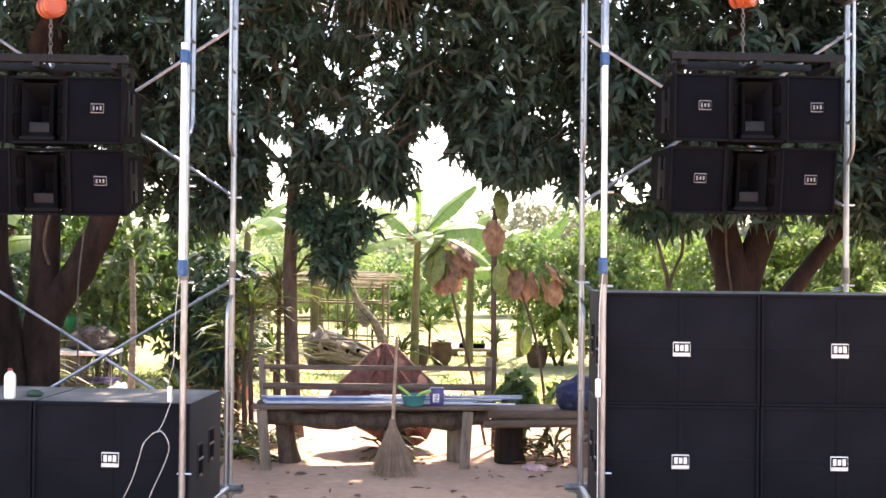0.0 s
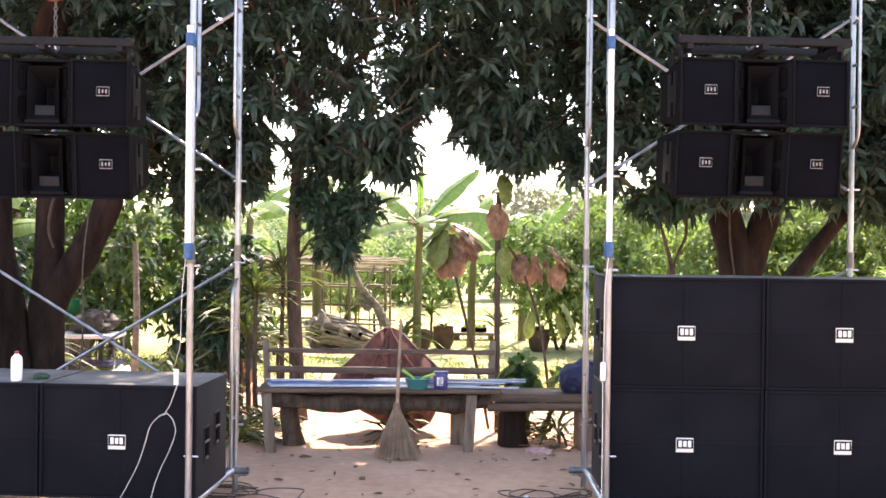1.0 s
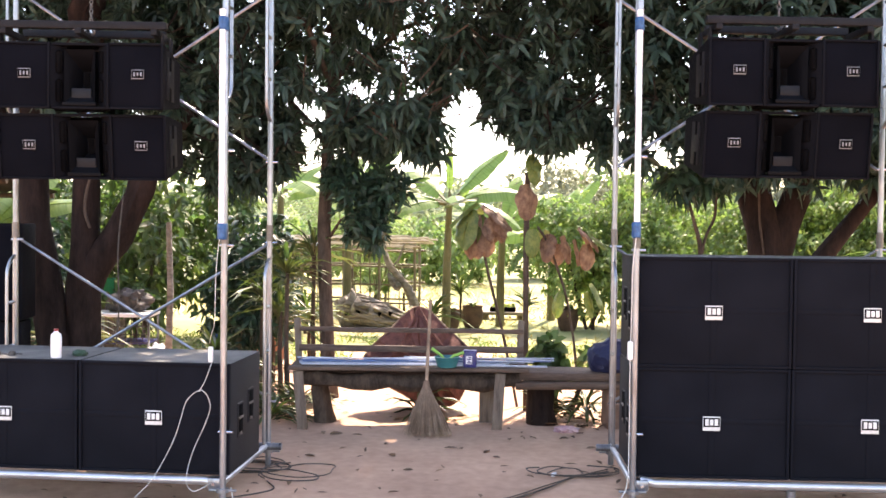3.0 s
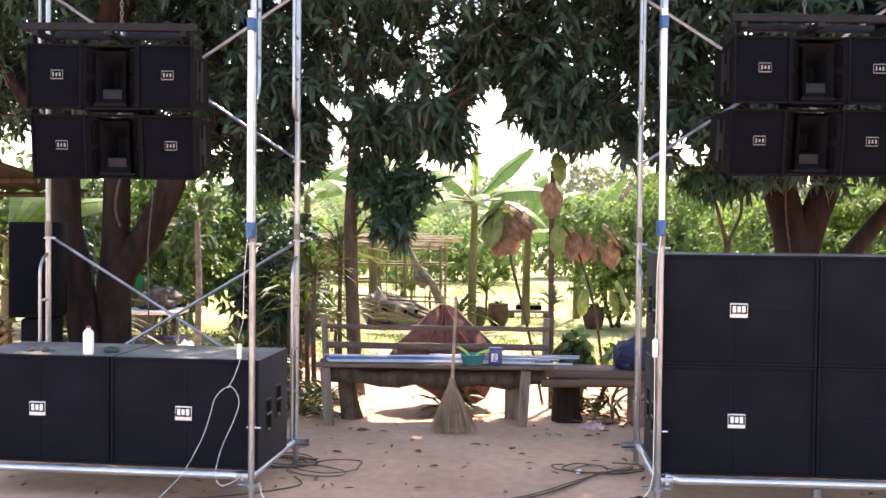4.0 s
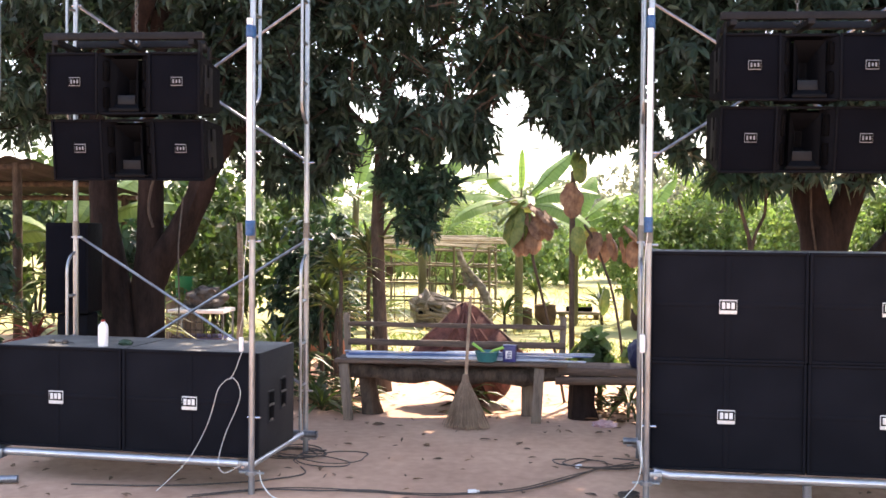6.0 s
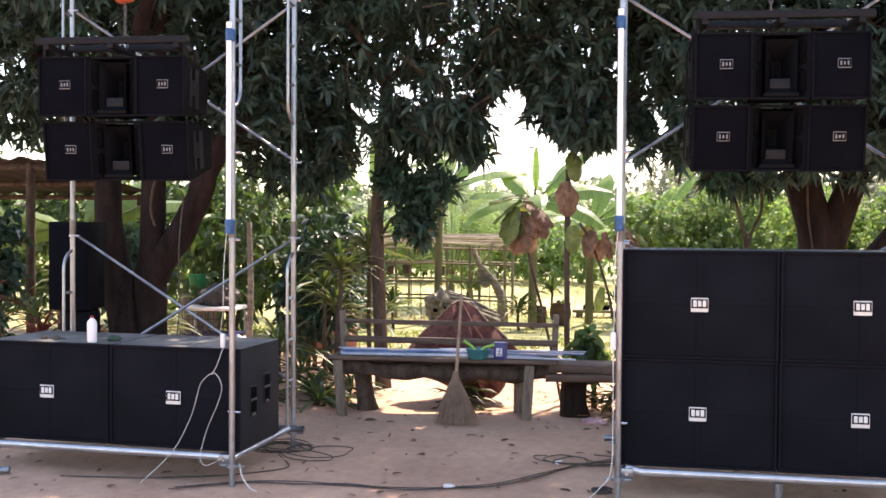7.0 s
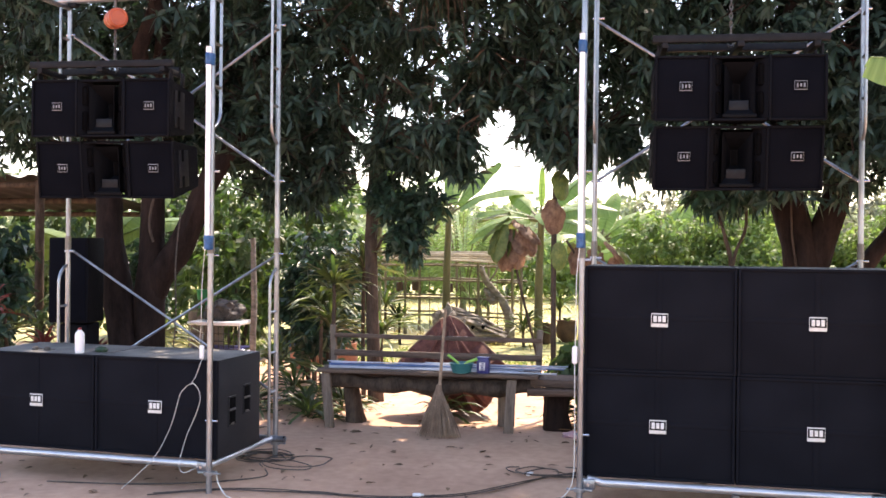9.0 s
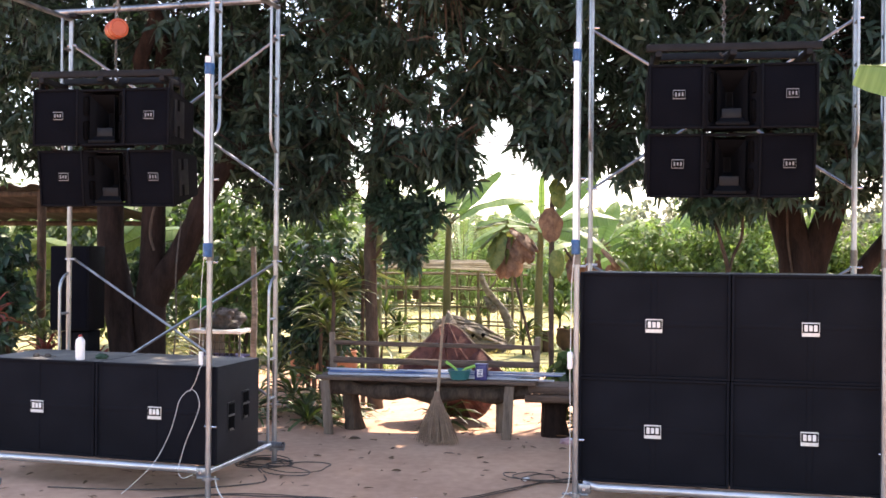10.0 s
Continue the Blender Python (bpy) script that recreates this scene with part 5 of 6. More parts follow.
build_teak(pose(0.62, 9.05, 0), "thin curved sapling with spotted brown and green leaves", ([(0.0, 0, -0.03), (-0.04, 0, 0.5), (-0.12, 0, 0.95), (-0.26, 0, 1.35), (-0.36, 0, 1.52)], 0.011), [
    (-0.26, -0.02, 1.46, 230, 66, 0.26, 0.18, 1), (-0.02, -0.02, 1.52, 355, 40, 0.28, 0.19, 1), (0.10, 0.02, 1.06, 350, 58, 0.30, 0.22, 0), (-0.20, 0, 1.38, 250, 80, 0.2, 0.14, 1), (-0.14, 0, 1.45, 330, 66, 0.26, 0.17, 1), (-0.05, -0.02, 1.42, 350, 70, 0.24, 0.16, 1), (0.06, 0, 0.98, 330, 66, 0.24, 0.16, 0), (-0.3, 0, 1.5, 100, 25, 0.2, 0.12, 0), (0.0, 0, 1.5, 20, 48, 0.2, 0.13, 1), (-0.18, -0.02, 0.98, 220, 72, 0.24, 0.16, 0), (0.05, 0, 1.38, 280, 80, 0.24, 0.15, 1), (-0.28, 0, 1.46, 250, 74, 0.22, 0.15, 1), (0.08, 0, 1.46, 330, 30, 0.22, 0.13, 0)], 40)


def build_rosette(m, label, category, mat, count, L, W, height, seed, lean=(10, 80), stem=0.02, droop=0.5):
    """Strap leaves in a head on a short cane."""
    t = thing(category.replace(" ", "_"), m, label, category, category + " plants")
    if stem:
        part("cane", tube(B(), [(0.02, 0, -0.05), (0.0, 0.01, height * 0.5), (0.01, 0, height)], [stem * 1.3, stem, stem * 0.9], 8, rough=0.2), M_BARK2, t)
    r = np.random.default_rng(seed)
    a, b = r.uniform(0, 2 * np.pi, count), np.radians(r.uniform(*lean, count))
    D = np.stack([np.cos(a) * np.sin(b), np.sin(a) * np.sin(b), np.cos(b)], 1)
    P = np.zeros((count, 3)) + (0, 0, height) - np.array((0, 0, 1)) * r.uniform(0, 0.12, (count, 1))
    k = r.uniform(0.7, 1.15, count)
    part("leaves", leaf_mesh("leaves", P, D, np.tile((0.01, 0, 1.0), (count, 1)), L * k, W * k, mat, droop, 0.35), mat, t, smooth=False)
    return t


for k, (x, y, h) in enumerate(((-1.86, 8.95, 1.12), (-1.98, 9.2, 0.75), (-1.72, 9.35, 1.3), (-2.25, 9.6, 0.9))):
    build_rosette(pose(x, y, 0), "dark strap-leaved dracaena on slim canes", "dracaena", M_STRAP, 46, 0.56, 0.040, h, 50 + k)
for k, (x, y, h) in enumerate(((-1.92, 8.45, 0.12), (-2.15, 8.75, 0.2), (-1.68, 8.75, 0.1), (0.30, 8.62, 0.16), (0.66, 8.62, 0.14), (-0.66, 8.42, 0.14), (-1.78, 8.2, 0.08), (-2.3, 8.2, 0.15))):
    small = x > -1
    build_rosette(pose(x, y, 0), "low strap-leaved plant growing from bare soil", "strap plant", M_STRAP, 30 if small else 36, 0.42 if small else 0.46, 0.036, h, 70 + k, (20, 85), 0)
for k, (x, y, h) in enumerate(((-4.15, 7.9, 0.55), (-4.4, 8.2, 0.7), (-4.0, 8.4, 0.45), (-3.9, 7.55, 0.35), (-4.7, 7.9, 0.9))):
    build_rosette(pose(x, y, 0), "red-leaved cordyline beside the tree", "cordyline", M_CORDY if k % 2 == 0 else M_STRAP, 32, 0.42, 0.034, h, 90 + k)
for k, (x, y, h) in enumerate(((-2.6, 10.6, 0.6), (-2.9, 11.6, 0.8), (-2.2, 11.3, 0.5), (-5.0, 9.6, 0.9), (-5.4, 9.0, 0.6), (-4.3, 10.1, 0.5), (-3.9, 9.2, 0.5), (-2.55, 9.2, 0.35), (-2.95, 14.3, 0.35), (-1.2, 14.7, 0.3), (-3.4, 15.0, 0.55), (-0.95, 16.5, 0.5), (-1.95, 17.2, 0.55), (0.1, 16.2, 0.35))):
    build_rosette(pose(x, y, 0), "strap-leaved garden plant in mottled light", "garden plant", M_STRAP, 40, 0.62, 0.042, h, 110 + k)


def build_shrub(m, label, mat, lobes, count, L, W, seed, per=8, name="shrub", group="garden shrubs", stems=True):
    t = thing(name, m, label, "shrub", group)
    if stems:
        bm = B()
        for k, (cx, cy, cz, a, b, c) in enumerate(lobes):
            tube(bm, limb_line((0.1 * math.sin(k), 0.1 * math.cos(k), -0.05), (cx, cy, cz), 0.05, 4, k), [0.03, 0.024, 0.018, 0.012, 0.007], 6)
        part("stem", bm, M_BARK2, t)
    tips, axes = canopy_points(lobes, count, lambda x, y: 0.02, seed, clump=2.2, cut=-0.2)
    part("leaves", whorls(tips, axes, per, (25, 100), L, W, mat, "leaves", 0.3, seed=seed), mat, t, smooth=False)
    return t


build_shrub(pose(0.42, 8.72, 0), "low leafy green shrub beside the bench end", M_GARDEN, [(0, 0, 0.42, 0.22, 0.18, 0.2), (0.28, -0.05, 0.38, 0.2, 0.18, 0.16)], 60, 0.12, 0.06, 130, 6)
rs = random.Random(21)
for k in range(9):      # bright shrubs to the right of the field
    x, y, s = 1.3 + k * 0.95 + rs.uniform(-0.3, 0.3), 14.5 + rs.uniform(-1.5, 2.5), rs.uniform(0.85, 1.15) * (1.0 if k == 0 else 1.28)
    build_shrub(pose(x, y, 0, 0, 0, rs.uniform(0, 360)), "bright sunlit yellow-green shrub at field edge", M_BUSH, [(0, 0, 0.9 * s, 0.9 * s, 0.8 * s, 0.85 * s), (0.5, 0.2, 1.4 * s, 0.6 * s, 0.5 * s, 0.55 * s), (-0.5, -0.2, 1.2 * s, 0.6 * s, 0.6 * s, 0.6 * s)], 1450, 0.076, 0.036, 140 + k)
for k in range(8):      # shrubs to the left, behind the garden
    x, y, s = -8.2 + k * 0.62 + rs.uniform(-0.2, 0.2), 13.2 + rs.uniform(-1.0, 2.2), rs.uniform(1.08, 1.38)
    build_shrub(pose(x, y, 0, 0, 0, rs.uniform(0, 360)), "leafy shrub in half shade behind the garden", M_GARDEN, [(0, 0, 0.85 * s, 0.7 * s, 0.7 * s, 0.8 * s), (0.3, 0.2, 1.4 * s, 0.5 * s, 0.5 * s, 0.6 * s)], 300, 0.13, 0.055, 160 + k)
for k, (x, y) in enumerate(((-2.75, 10.4), (-3.0, 12.3), (-5.2, 8.6), (-2.35, 10.0), (-4.9, 10.6))):
    build_shrub(pose(x, y, 0), "dense dark garden shrub under the trees", M_DARKLEAF, [(0, 0, 0.7, 0.4, 0.35, 0.65), (0.05, 0, 1.25, 0.32, 0.3, 0.4)], 190, 0.11, 0.045, 180 + k)

# ---- bananas and palm ----


def build_banana(m, label, height, leaves, seed, mat=None):
    """leaves: heading, rise, length, width, curl."""
    t = thing("banana_plant", m, label, "banana plant", "banana plants")
    part("stem", tube(B(), [(0, 0, -0.05), (0.0, 0.01, height * 0.5), (0.03, 0, height)], [0.07, 0.06, 0.045], 12, rough=0.1), M_BANANA_STEM, t)
    for k, (head, rise, L, W, curl) in enumerate(leaves):
        roll = (48 if math.cos(radians(head)) > 0 else -48) * (0.6 + 0.4 * math.sin(k * 2.3 + seed))
        stalk = pose(0.03, 0, height - 0.04, 0, 0, head) @ pose(0, 0, 0, 0, -rise, 0) @ pose(0, 0, 0, roll, 0, 0)
        lf = part("leaf", broad_leaf(L, W, curl, seed * 7 + k, 0.0, 18, 8), mat or M_BANANA, t, at=stalk @ pose(0.22, 0, 0))
        part("leaf_stalk", tube(B(), [(-0.24, 0, 0), (-0.1, 0, 0.01), (0.02, 0, 0)], [0.026, 0.02, 0.013], 8), M_BANANA_STEM, lf)
    return t


build_banana(pose(-1.05, 15.1, 0), "banana plant with arching sunlit leaves and a rolled young leaf", 1.86, [(8, 50, 0.98, 0.30, 0.16), (176, 20, 0.85, 0.31, 0.32), (95, 87, 0.60, 0.12, 0.0), (350, 20, 0.95, 0.32, 0.36), (196, 2, 0.95, 0.30, 0.42), (28, 28, 0.9, 0.3, 0.3), (150, 40, 0.7, 0.26, 0.3), (280, 20, 0.75, 0.28, 0.5), (325, 0, 0.95, 0.30, 0.45), (230, 8, 0.9, 0.28, 0.5), (5, -10, 0.8, 0.26, 0.4)], 1)
build_banana(pose(-0.30, 15.9, 0), "banana plant with broad drooping leaves", 1.55, [(15, 40, 0.95, 0.32, 0.35), (175, 28, 0.9, 0.32, 0.4), (60, 60, 0.8, 0.28, 0.15), (335, 20, 0.95, 0.34, 0.45), (230, 22, 0.9, 0.3, 0.5), (0, 8, 0.95, 0.32, 0.5)], 2)
build_banana(pose(0.48, 17.0, 0), "banana plant with upright bright young leaves", 1.38, [(12, 56, 1.02, 0.34, 0.06), (40, 66, 0.8, 0.28, 0.2), (170, 36, 0.8, 0.3, 0.35), (345, 22, 0.9, 0.32, 0.4), (250, 35, 0.7, 0.28, 0.4), (200, 10, 0.85, 0.3, 0.45)], 3)
build_banana(pose(-3.4, 14.6, 0), "banana plant with pale torn leaves", 1.95, [(10, 45, 1.1, 0.38, 0.35), (170, 40, 1.1, 0.38, 0.35), (80, 70, 1.1, 0.3, 0.1), (300, 25, 1.0, 0.36, 0.5), (230, 20, 1.0, 0.36, 0.5)], 5)
build_banana(pose(-2.6, 15.6, 0), "banana plant with wide green leaves", 1.95, [(350, 35, 1.2, 0.4, 0.4), (190, 35, 1.1, 0.4, 0.4), (90, 60, 1.1, 0.34, 0.2), (20, 55, 1.0, 0.34, 0.2), (250, 20, 1.0, 0.36, 0.5)], 6)
build_banana(pose(-6.2, 11.6, 0), "banana plant beside the open shed", 1.3, [(350, 35, 1.3, 0.42, 0.4), (190, 30, 1.2, 0.42, 0.4), (90, 60, 1.2, 0.34, 0.2), (40, 50, 1.1, 0.36, 0.25), (270, 20, 1.1, 0.4, 0.5), (320, 15, 1.1, 0.4, 0.5)], 7)
build_banana(pose(3.76, 5.52, 0), "tall banana plant with one leaf reaching past scaffold", 2.13, [(183, 19, 1.40, 0.60, 0.2), (20, 50, 1.4, 0.42, 0.3), (300, 40, 1.3, 0.42, 0.35), (70, 60, 1.3, 0.36, 0.2)], 8)


def build_palm(m, label, count, L, seed, rises=(40, 82)):
    t = thing("palm_seedling", m, label, "palm", "young palms")
    r = random.Random(seed)
    part("bole", tube(B(), [(0, 0, -0.05), (0, 0, 0.2), (0, 0, 0.45)], [0.1, 0.09, 0.05], 10, rough=0.2), M_BANANA_STEM, t)
    for k in range(count):
        head, rise, ll = 360 * k / count + r.uniform(-15, 15), r.uniform(*rises), L * r.uniform(0.8, 1.1)
        rib = [Vector((ll * s * math.cos(radians(rise)) * (1 - 0.1 * s), 0, 0.4 + ll * s * math.sin(radians(rise)) - 0.35 * ll * s ** 2.4 * math.cos(radians(rise)))) for s in [j / 12 for j in range(13)]]
        fm = pose(0, 0, 0, 0, 0, head)
        fr_ = part("frond", tube(B(), rib, [0.014 * (1.1 - j / 12) for j in range(13)], 5), M_BANANA_STEM, t, at=fm)
        P, D = [], []
        for j in range(26):
            s = 0.15 + 0.84 * j / 26
            q = rib[int(s * 12)].lerp(rib[min(12, int(s * 12) + 1)], s * 12 % 1)
            for side in (-1, 1):
                P.append(q)
                D.append((0.75, side * 0.75, 0.15))
        n = len(P)
        part("frond_blade", leaf_mesh("frond_blade", np.array(P), np.array(D), np.tile((0.0, 0.01, 1.0), (n, 1)), 0.34 * ll, 0.035, M_BANANA, 0.3, 0.2), M_BANANA, fr_, smooth=False)
    return t


build_palm(pose(-3.02, 18.3, 0), "young coconut palm with dense upright fronds", 13, 2.15, 3, (62, 84))
build_palm(pose(-2.25, 16.3, 0), "small palm behind the bamboo rack", 6, 0.6, 5)
build_palm(pose(3.75, 11.2, 0), "small palm behind the stacked subwoofers", 8, 1.2, 6)

# ---- bamboo rack, logs, pots and garden clutter ----
hut = thing("bamboo_shelter", pose(-2.82, 15.9, -0.10, 0, 0, 2), "low bamboo frame shelter with flat stick roof", "shelter")
for x in (-1.15, -0.55, 0.1, 0.65, 1.2):
    for y in (0.0, 0.9):
        part("post", tube(B(), [(x, y, -0.05), (x + 0.01, y, 0.7), (x, y, 1.33)], 0.022, 8), M_BAMBOO, hut)
for z in (0.42, 0.70, 0.98, 1.22):
    for y in (0.026, 0.926):
        part("rail", tube(B(), [(-1.25, y, z), (0, y, z + 0.012), (1.3, y, z - 0.01)], 0.016, 8), M_BAMBOO, hut)
hr = random.Random(9)
for k in range(11):
    x = -1.2 + 0.22 * k + hr.uniform(-0.05, 0.05)
    part("slat", tube(B(), [(x, 0.05, 0.0), (x + hr.uniform(-0.04, 0.04), 0.05, 1.05 + hr.uniform(0, 0.15))], 0.009, 6), M_BAMBOO, hut)
for k in range(26):
    y = -0.18 + 0.05 * k
    zr = 1.30 + 0.0042 * k + 0.015 * (k % 3) + hr.uniform(-0.02, 0.02)
    part("roof_stick", tube(B(), [(-1.35 + hr.uniform(-0.15, 0.1), y + hr.uniform(-0.08, 0.08), zr + hr.uniform(-0.04, 0.04)), (0, y + hr.uniform(-0.03, 0.03), zr + 0.015), (1.35 + hr.uniform(-0.35, 0.15), y + hr.uniform(-0.08, 0.08), zr + hr.uniform(-0.04, 0.03))], 0.014, 6), M_THATCH, hut)
for x, z in ((-0.62, 0.80), (-0.36, 0.82), (0.2, 0.8)):
    part("hanging_pot", lathe(B(), [(0.045, 0), (0.055, 0.01), (0.06, 0.14), (0.05, 0.15)], 14, (x, -0.05, z)), M_POT, hut, "small dark pot hung on the frame")

lg = thing("hollow_log", pose(-2.16, 15.1, -0.06, 0, 0, -8), "bleached hollow log lying on the grass", "log")
part("log_body", tube(B(), smooth_line([(-0.50, 0, 0.30), (-0.38, 0.0, 0.30), (-0.22, 0.02, 0.29), (-0.05, 0, 0.26), (0.15, 0, 0.23), (0.38, 0, 0.19), (0.65, 0, 0.12)], 4), [0.07, 0.12, 0.16, 0.19, 0.21, 0.22, 0.225, 0.22, 0.215, 0.21, 0.205, 0.20, 0.195, 0.19, 0.18, 0.175, 0.17, 0.16, 0.15, 0.14, 0.13, 0.12, 0.10, 0.08, 0.05], 24, rough=1.0), M_GREY_WOOD, lg)
lr = random.Random(17)
for k in range(16):
    a = k * 0.21 - 1.4
    wob = [lr.uniform(-0.05, 0.05) for _ in range(6)]
    part("root", tube(B(), smooth_line([(-0.56 + lr.uniform(0, 0.16), 0.1 * math.sin(a) + wob[0], 0.36 + lr.uniform(-0.10, 0.12)), (-0.32, -0.19 * math.cos(a) + wob[1], 0.30 + 0.20 * math.sin(a) + wob[2]), (-0.05, -0.23 * math.cos(a), 0.27 + 0.22 * math.sin(a) + wob[3]), (0.22, -0.20 * math.cos(a), 0.23 + 0.17 * math.sin(a) + wob[4]), (0.5 + lr.uniform(-0.15, 0.3), -0.15 * math.cos(a), 0.15 + 0.10 * math.sin(a) + wob[5])]), lr.uniform(0.012, 0.034), 7, rough=0.6), M_GREY_WOOD, lg)
for k in range(5):
    part("knot_hole", tube(B(), [(-0.30 + 0.16 * k, -0.235 + 0.012 * k, 0.30 + 0.05 * math.sin(k * 2.2)), (-0.26 + 0.16 * k, -0.19, 0.28 + 0.05 * math.sin(k * 2.2))], [0.022, 0.035], 9, rough=0.5), M_VOID, lg)
dw = thing("dead_branch", pose(-1.62, 15.5, 0), "bleached crooked dead branch standing upright", "branch")
part("stem", tube(B(), smooth_line([(0.06, 0, -0.05), (0.06, 0, 0.2), (0.03, 0, 0.42), (-0.06, 0, 0.60), (-0.18, 0, 0.74), (-0.32, 0, 0.92), (-0.40, 0, 1.12)]), [0.085 - 0.0009 * k for k in range(49)], 10, rough=0.3), M_GREY_WOOD, dw)
part("knot", tube(B(), smooth_line([(-0.16, -0.02, 0.56), (-0.24, -0.03, 0.66), (-0.34, -0.02, 0.80)]), [0.03, 0.05, 0.065, 0.07, 0.075, 0.075, 0.07, 0.07, 0.065, 0.06, 0.055, 0.05, 0.045, 0.04, 0.035, 0.03, 0.02], 9, rough=0.5), M_GREY_WOOD, dw)
part("fork", tube(B(), smooth_line([(-0.30, 0, 0.88), (-0.18, -0.02, 1.02), (-0.10, 0, 1.24)]), 0.016, 8), M_GREY_WOOD, dw)


def build_pot(x, y, r, h, mat, label):
    t = thing("plant_pot", pose(x, y, ground_z(x, y)), label, "plant pot", "plant pots")
    part("pot_body", lathe(B(), [(r * 0.6, -0.01), (r * 0.85, h * 0.2), (r, h * 0.55), (r * 0.9, h * 0.9), (r * 0.98, h), (r * 0.86, h), (r * 0.8, h * 0.85), (r * 0.3, h * 0.84)], 24), mat, t)
    n = 16
    rr = np.random.default_rng(int(100 * r + 10 * abs(x)))
    a = rr.uniform(0, 6.28, n)
    D = np.stack([np.cos(a) * 0.6, np.sin(a) * 0.6, np.ones(n)], 1)
    part("plant", leaf_mesh("plant", np.zeros((n, 3)) + (0, 0, h * 0.85), D, np.tile((0.01, 0, 1.0), (n, 1)), r * 1.6, r * 0.25, M_STRAP, 0.5), M_STRAP, t, smooth=False)


build_pot(-0.70, 15.6, 0.165, 0.33, M_POT, "large dark clay pot on the grass")
build_pot(-0.98, 15.3, 0.12, 0.30, M_POT, "dark clay pot on the grass")
build_pot(0.71, 15.5, 0.16, 0.32, M_POT, "round dark pot under the shrubs")
build_pot(-2.55, 11.0, 0.17, 0.36, M_CLAY, "terracotta garden pot with strap leaves")
build_pot(-3.05, 11.7, 0.16, 0.3, M_CLAY, "terracotta garden pot with strap leaves")
tray = thing("low_table", pose(-0.30, 17.2, -0.32), "low plank table with a dark seed tray", "table")
part("tabletop", plank(B(), (0.75, 0.4, 0.05), (0, 0, 0.42)), M_GREY_WOOD, tray)
for x in (-0.28, 0.28):
    part("leg", box(B(), (0.09, 0.3, 0.42), (x, 0, 0.19), 0.01), M_WOODV, tray)
st_ = thing("seed_tray", pose(-0.30, 17.2, 0.126), "dark seed tray with green shoots", "tray")
part("tray_body", box(B(), (0.42, 0.26, 0.07), (0, 0, 0.035), 0.012), M_VOID, st_)
n = 60
rr = np.random.default_rng(4)
part("shoots", leaf_mesh("shoots", np.stack([rr.uniform(-0.19, 0.19, n), rr.uniform(-0.11, 0.11, n), np.full(n, 0.06)], 1), np.stack([rr.normal(0, 0.3, n), rr.normal(0, 0.3, n), np.ones(n)], 1), np.tile((0.01, 0, 1.0), (n, 1)), 0.1, 0.02, M_GRASS), M_GRASS, st_, smooth=False)

wp = solid("wooden_post", tube(B(), [(0, 0, -0.05), (0.02, 0, 0.8), (0.0, 0, 1.52)], [0.038, 0.034, 0.03], 12, rough=0.2), M_GREY_WOOD, pose(-3.62, 10.9, 0), "pale grey upright wooden post in garden", "post")
rk = thing("wire_rack", pose(-4.34, 11.5, -0.11, 0, 0, 8), "white-topped rack with dark wire sides", "rack")
part("top", box(B(), (0.66, 0.5, 0.04), (0, 0, 0.60), 0.008), M_WHITE, rk)
for sx in (-1, 1):
    for sy in (-1, 1):
        part("leg", tube(B(), [(sx * 0.31, sy * 0.22, 0.06), (sx * 0.31, sy * 0.22, 0.585)], 0.014, 8), M_ZINC, rk)
for k in range(11):
    part("wire", tube(B(), [(-0.31 + 0.062 * k, -0.23, 0.30), (-0.31 + 0.062 * k, -0.23, 0.58)], 0.006, 5), M_RUBBER, rk)
for z in (0.30, 0.39, 0.48):
    part("wire", tube(B(), [(-0.31, -0.237, z), (0.31, -0.237, z)], 0.006, 5), M_RUBBER, rk)
part("shelf", box(B(), (0.62, 0.44, 0.02), (0, 0, 0.29), 0.004), M_PRINT, rk)
# plain dark heap standing in for a bulky engine-like thing
hp = B()
bmesh.ops.create_icosphere(hp, subdivisions=4, radius=1)
for v in hp.verts:
    q = v.co.copy()
    k = 1 + 0.35 * noise.noise(q * 2.1) + 0.15 * noise.noise(q * 5)
    v.co = Vector((q.x * 0.24 * k, q.y * 0.18 * k, max(-0.1, q.z * 0.15 * k) + 0.10))
solid("dark_heap", hp, M_RUBBER, pose(-4.32, 11.55, 0.512), "slumped dark heap lying on the wire rack", "sack")
bg = B()
bmesh.ops.create_icosphere(bg, subdivisions=4, radius=1)
for v in bg.verts:
    q = v.co.copy()
    k = 1 + 0.25 * noise.noise(q * 2.1) + 0.1 * noise.noise(q * 6)
    v.co = Vector((q.x * 0.13 * k * (1.25 - 0.5 * q.z), q.y * 0.12 * k, max(-0.08, q.z * 0.13 * k) + 0.08))
solid("white_sack", bg, M_WHITE, pose(-3.82, 11.1, 0), "slumped white plastic sack on soil", "sack")
bk = thing("green_bucket", pose(-4.75, 11.9, 0), "green plastic bucket on an upturned crate", "bucket")
part("crate", box(B(), (0.34, 0.34, 0.62), (0, 0, 0.31), 0.02), M_WOODV, bk)
part("bucket_body", lathe(B(), [(0.09, 0.62), (0.10, 0.63), (0.125, 0.85), (0.13, 0.86), (0.115, 0.86), (0.09, 0.65)], 20), material("green_plastic", (0.01, 0.22, 0.09), rough=0.4, bump=0.02), bk)
bs_ = thing("blue_basin", pose(-3.05, 11.05, 0), "blue plastic basin upturned on a clay pot", "basin")
part("basin_body", lathe(B(), [(0.22, 0.30), (0.21, 0.31), (0.17, 0.42), (0.15, 0.43)], 20), material("blue_plastic", (0.02, 0.07, 0.2), rough=0.45, bump=0.02), bs_)
part("pot_base", lathe(B(), [(0.12, -0.01), (0.15, 0.1), (0.16, 0.298)], 20), M_CLAY, bs_)

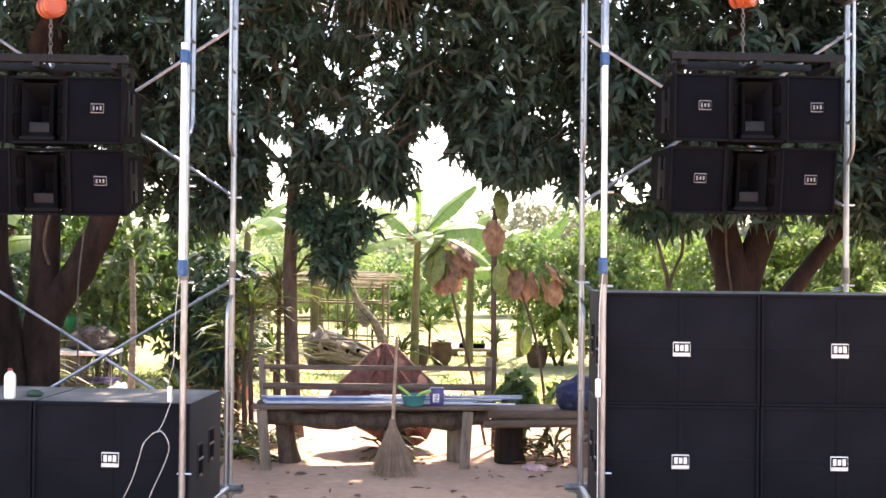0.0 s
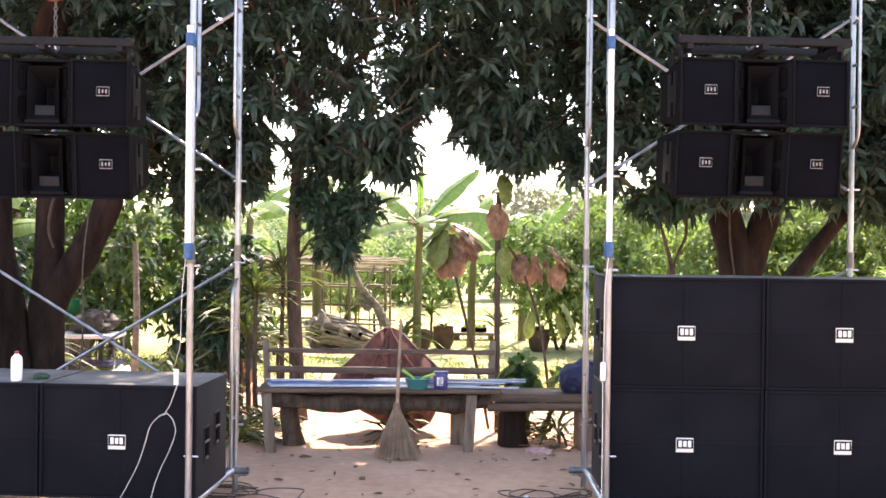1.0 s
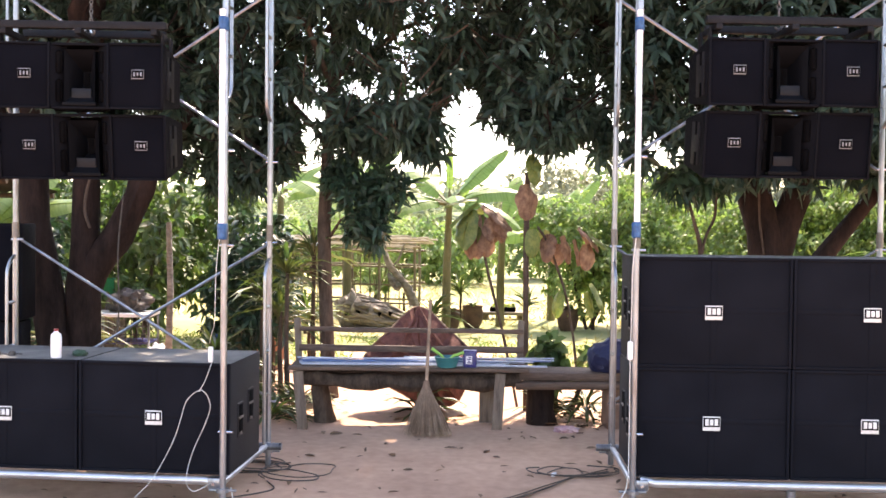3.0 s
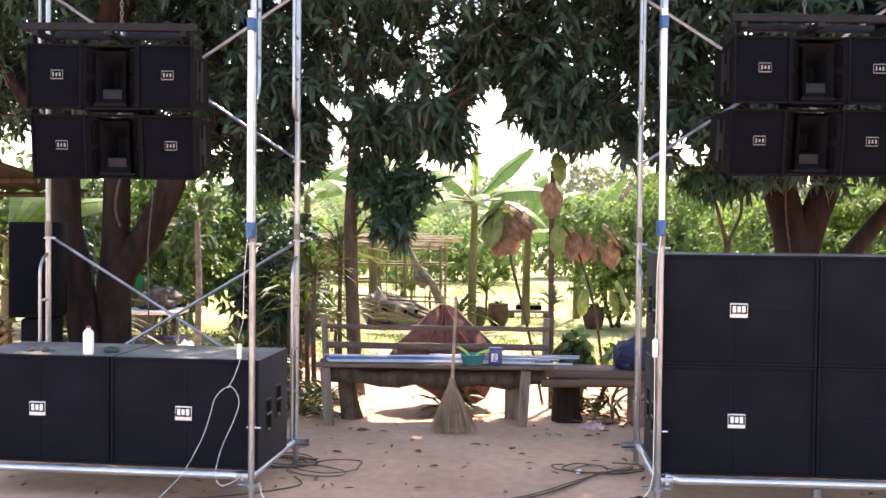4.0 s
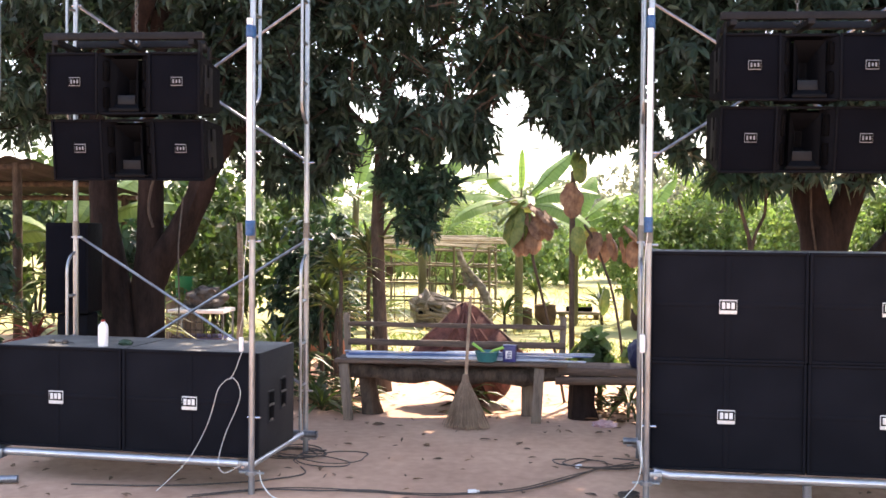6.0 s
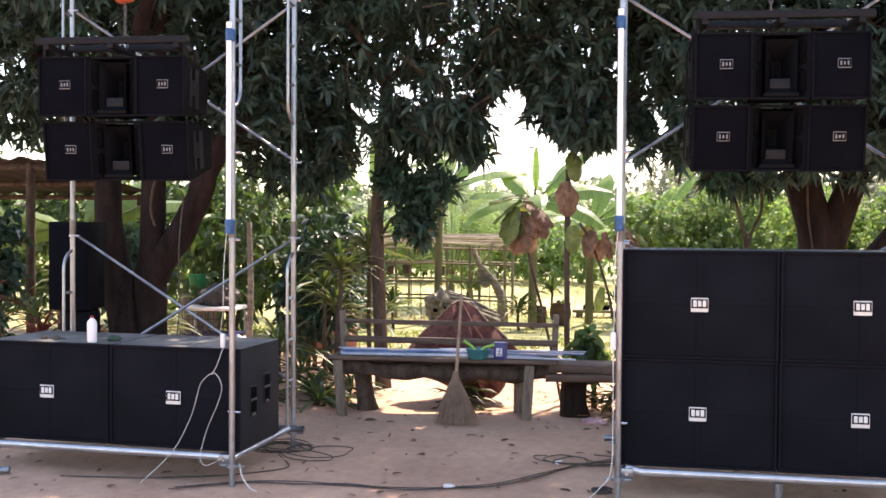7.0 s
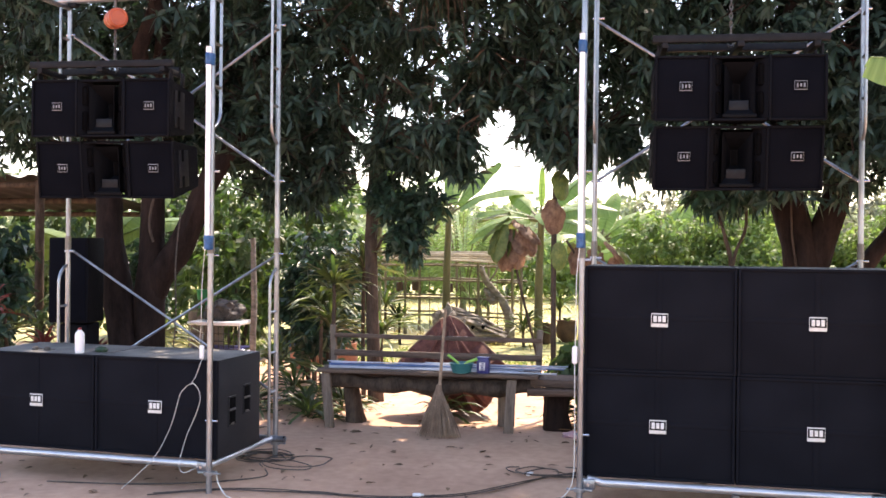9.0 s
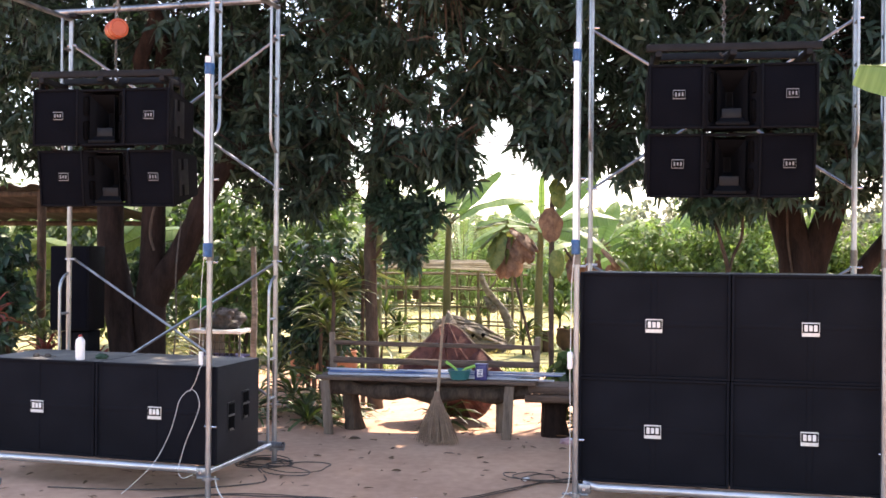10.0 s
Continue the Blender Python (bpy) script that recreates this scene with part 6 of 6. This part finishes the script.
# open shed at the far side of the garden
shed = thing("open_shed", pose(-6.9, 10.4, 0, 0, 0, 4), "open shed with rusty low sheet roof on poles", "shed")
bm = B()
nx = 60
rows = []
for y, z in ((-1.3, 2.12), (1.3, 1.86)):
    for dz in (0.0, 0.012):
        rows.append([bm.verts.new((-1.7 + 3.4 * k / nx, y, z + 0.022 * math.sin(k * 1.25) + dz)) for k in range(nx + 1)])
for k in range(nx):
    bm.faces.new((rows[0][k], rows[0][k + 1], rows[2][k + 1], rows[2][k]))
    bm.faces.new((rows[1][k], rows[3][k], rows[3][k + 1], rows[1][k + 1]))
    bm.faces.new((rows[0][k], rows[1][k], rows[1][k + 1], rows[0][k + 1]))
part("roof_sheet", bm, M_RUST, shed)
for x in (-1.55, 1.55):
    for y, z in ((-1.2, 2.09), (1.2, 1.85)):
        part("pole", tube(B(), [(x, y, -0.05), (x, y, z)], 0.045, 10, rough=0.15), M_BARK2, shed)
for y, z in ((-1.2, 2.05), (0, 1.93), (1.2, 1.81)):
    part("purlin", tube(B(), [(-1.7, y, z), (1.7, y, z)], 0.032, 8), M_BARK2, shed)

# ---- ground cover ----
gr = np.random.default_rng(77)


def blades(name, n, xs, ys, L, W, mat, label):
    x, y = gr.uniform(*xs, n), gr.uniform(*ys, n)
    keep = np.array([noise.noise(Vector((a * 0.9, b * 0.9, 3))) > -0.12 for a, b in zip(x, y)])
    x, y = x[keep], y[keep]
    z = np.array([ground_z(a, b) for a, b in zip(x, y)])
    m = len(x)
    D = np.stack([gr.normal(0, 0.45, m), gr.normal(0, 0.45, m), np.ones(m)], 1)
    solid(name, leaf_mesh(name, np.stack([x, y, z - 0.01], 1), D, unit(gr.normal(size=(m, 3))), L * gr.uniform(0.5, 1.3, m), W, mat, 0.5), mat, Matrix(), label, "grass", kind="stuff")


blades("grass", 7000, (-0.4, 4.5), (10.2, 13.5), 0.16, 0.012, M_GRASS, "short green grass behind the bench")
blades("grass", 5000, (-5.5, -0.4), (11.2, 14.0), 0.15, 0.012, M_GRASS, "thin grass round the garden plants")
blades("dry_grass", 9000, (-9, 9), (14, 26), 0.22, 0.016, material("dry_grass_blade", (0.30, 0.26, 0.10), (0.48, 0.40, 0.2), rough=0.7, scale=2, bump=0, piece=0.25, through_light=(0.3, (1.2, 1.2, 0.8))), "dry yellow grass of the field")

n = 420
x, y = gr.uniform(-3.2, 2.2, n), 5.2 + 5.6 * gr.random(n) ** 0.8
z = np.array([ground_z(a, b) for a, b in zip(x, y)]) + 0.006
a = gr.uniform(0, 6.28, n)
D = np.stack([np.cos(a), np.sin(a), gr.uniform(0.0, 0.22, n)], 1)
solid("fallen_leaves", leaf_mesh("fallen_leaves", np.stack([x, y, z], 1), D, np.tile((0.02, 0.01, 1.0), (n, 1)) + gr.normal(0, 0.2, (n, 3)), gr.uniform(0.03, 0.11, n), gr.uniform(0.012, 0.035, n), M_DRYLEAF, 0.05, 0.25), M_DRYLEAF, Matrix(), "scattered dry brown leaves on the soil", "leaf litter", kind="stuff")
n = 260
x, y = gr.uniform(-3.0, 1.4, n), 8.15 + 0.7 * gr.random(n)
keep = (x < -1.5) | (x > 0.25)
x, y = x[keep], y[keep]
a = gr.uniform(0, 6.28, len(x))
z = np.array([ground_z(p, q) for p, q in zip(x, y)]) + 0.01
solid("fallen_leaves", leaf_mesh("fallen_leaves", np.stack([x, y, z], 1), np.stack([np.cos(a), np.sin(a), gr.uniform(0, 0.5, len(x))], 1), np.tile((0.02, 0.01, 1.0), (len(x), 1)) + gr.normal(0, 0.3, (len(x), 3)), gr.uniform(0.06, 0.16, len(x)), gr.uniform(0.02, 0.05, len(x)), M_DRYLEAF, 0.05, 0.25), M_DRYLEAF, Matrix(), "heaped dry leaves under the plants", "leaf litter", kind="stuff")

# ---- far hedges and woods ----


def far_leaves(name, lobes, count, L, mat, label, seed):
    tips, axes = canopy_points(lobes, count, lambda x, y: 0.0, seed, clump=0.6, cut=-0.25)
    solid(name, whorls(tips, axes, 6, (20, 110), L, L * 0.5, mat, name, 0.25, seed=seed), mat, Matrix(), label, "far shrubs", kind="stuff")


fr2 = random.Random(31)
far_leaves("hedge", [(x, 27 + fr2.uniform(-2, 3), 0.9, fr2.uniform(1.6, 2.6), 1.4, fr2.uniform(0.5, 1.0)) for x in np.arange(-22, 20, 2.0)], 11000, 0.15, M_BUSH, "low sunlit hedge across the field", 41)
# the haze over these woods is only their pale leaf colour
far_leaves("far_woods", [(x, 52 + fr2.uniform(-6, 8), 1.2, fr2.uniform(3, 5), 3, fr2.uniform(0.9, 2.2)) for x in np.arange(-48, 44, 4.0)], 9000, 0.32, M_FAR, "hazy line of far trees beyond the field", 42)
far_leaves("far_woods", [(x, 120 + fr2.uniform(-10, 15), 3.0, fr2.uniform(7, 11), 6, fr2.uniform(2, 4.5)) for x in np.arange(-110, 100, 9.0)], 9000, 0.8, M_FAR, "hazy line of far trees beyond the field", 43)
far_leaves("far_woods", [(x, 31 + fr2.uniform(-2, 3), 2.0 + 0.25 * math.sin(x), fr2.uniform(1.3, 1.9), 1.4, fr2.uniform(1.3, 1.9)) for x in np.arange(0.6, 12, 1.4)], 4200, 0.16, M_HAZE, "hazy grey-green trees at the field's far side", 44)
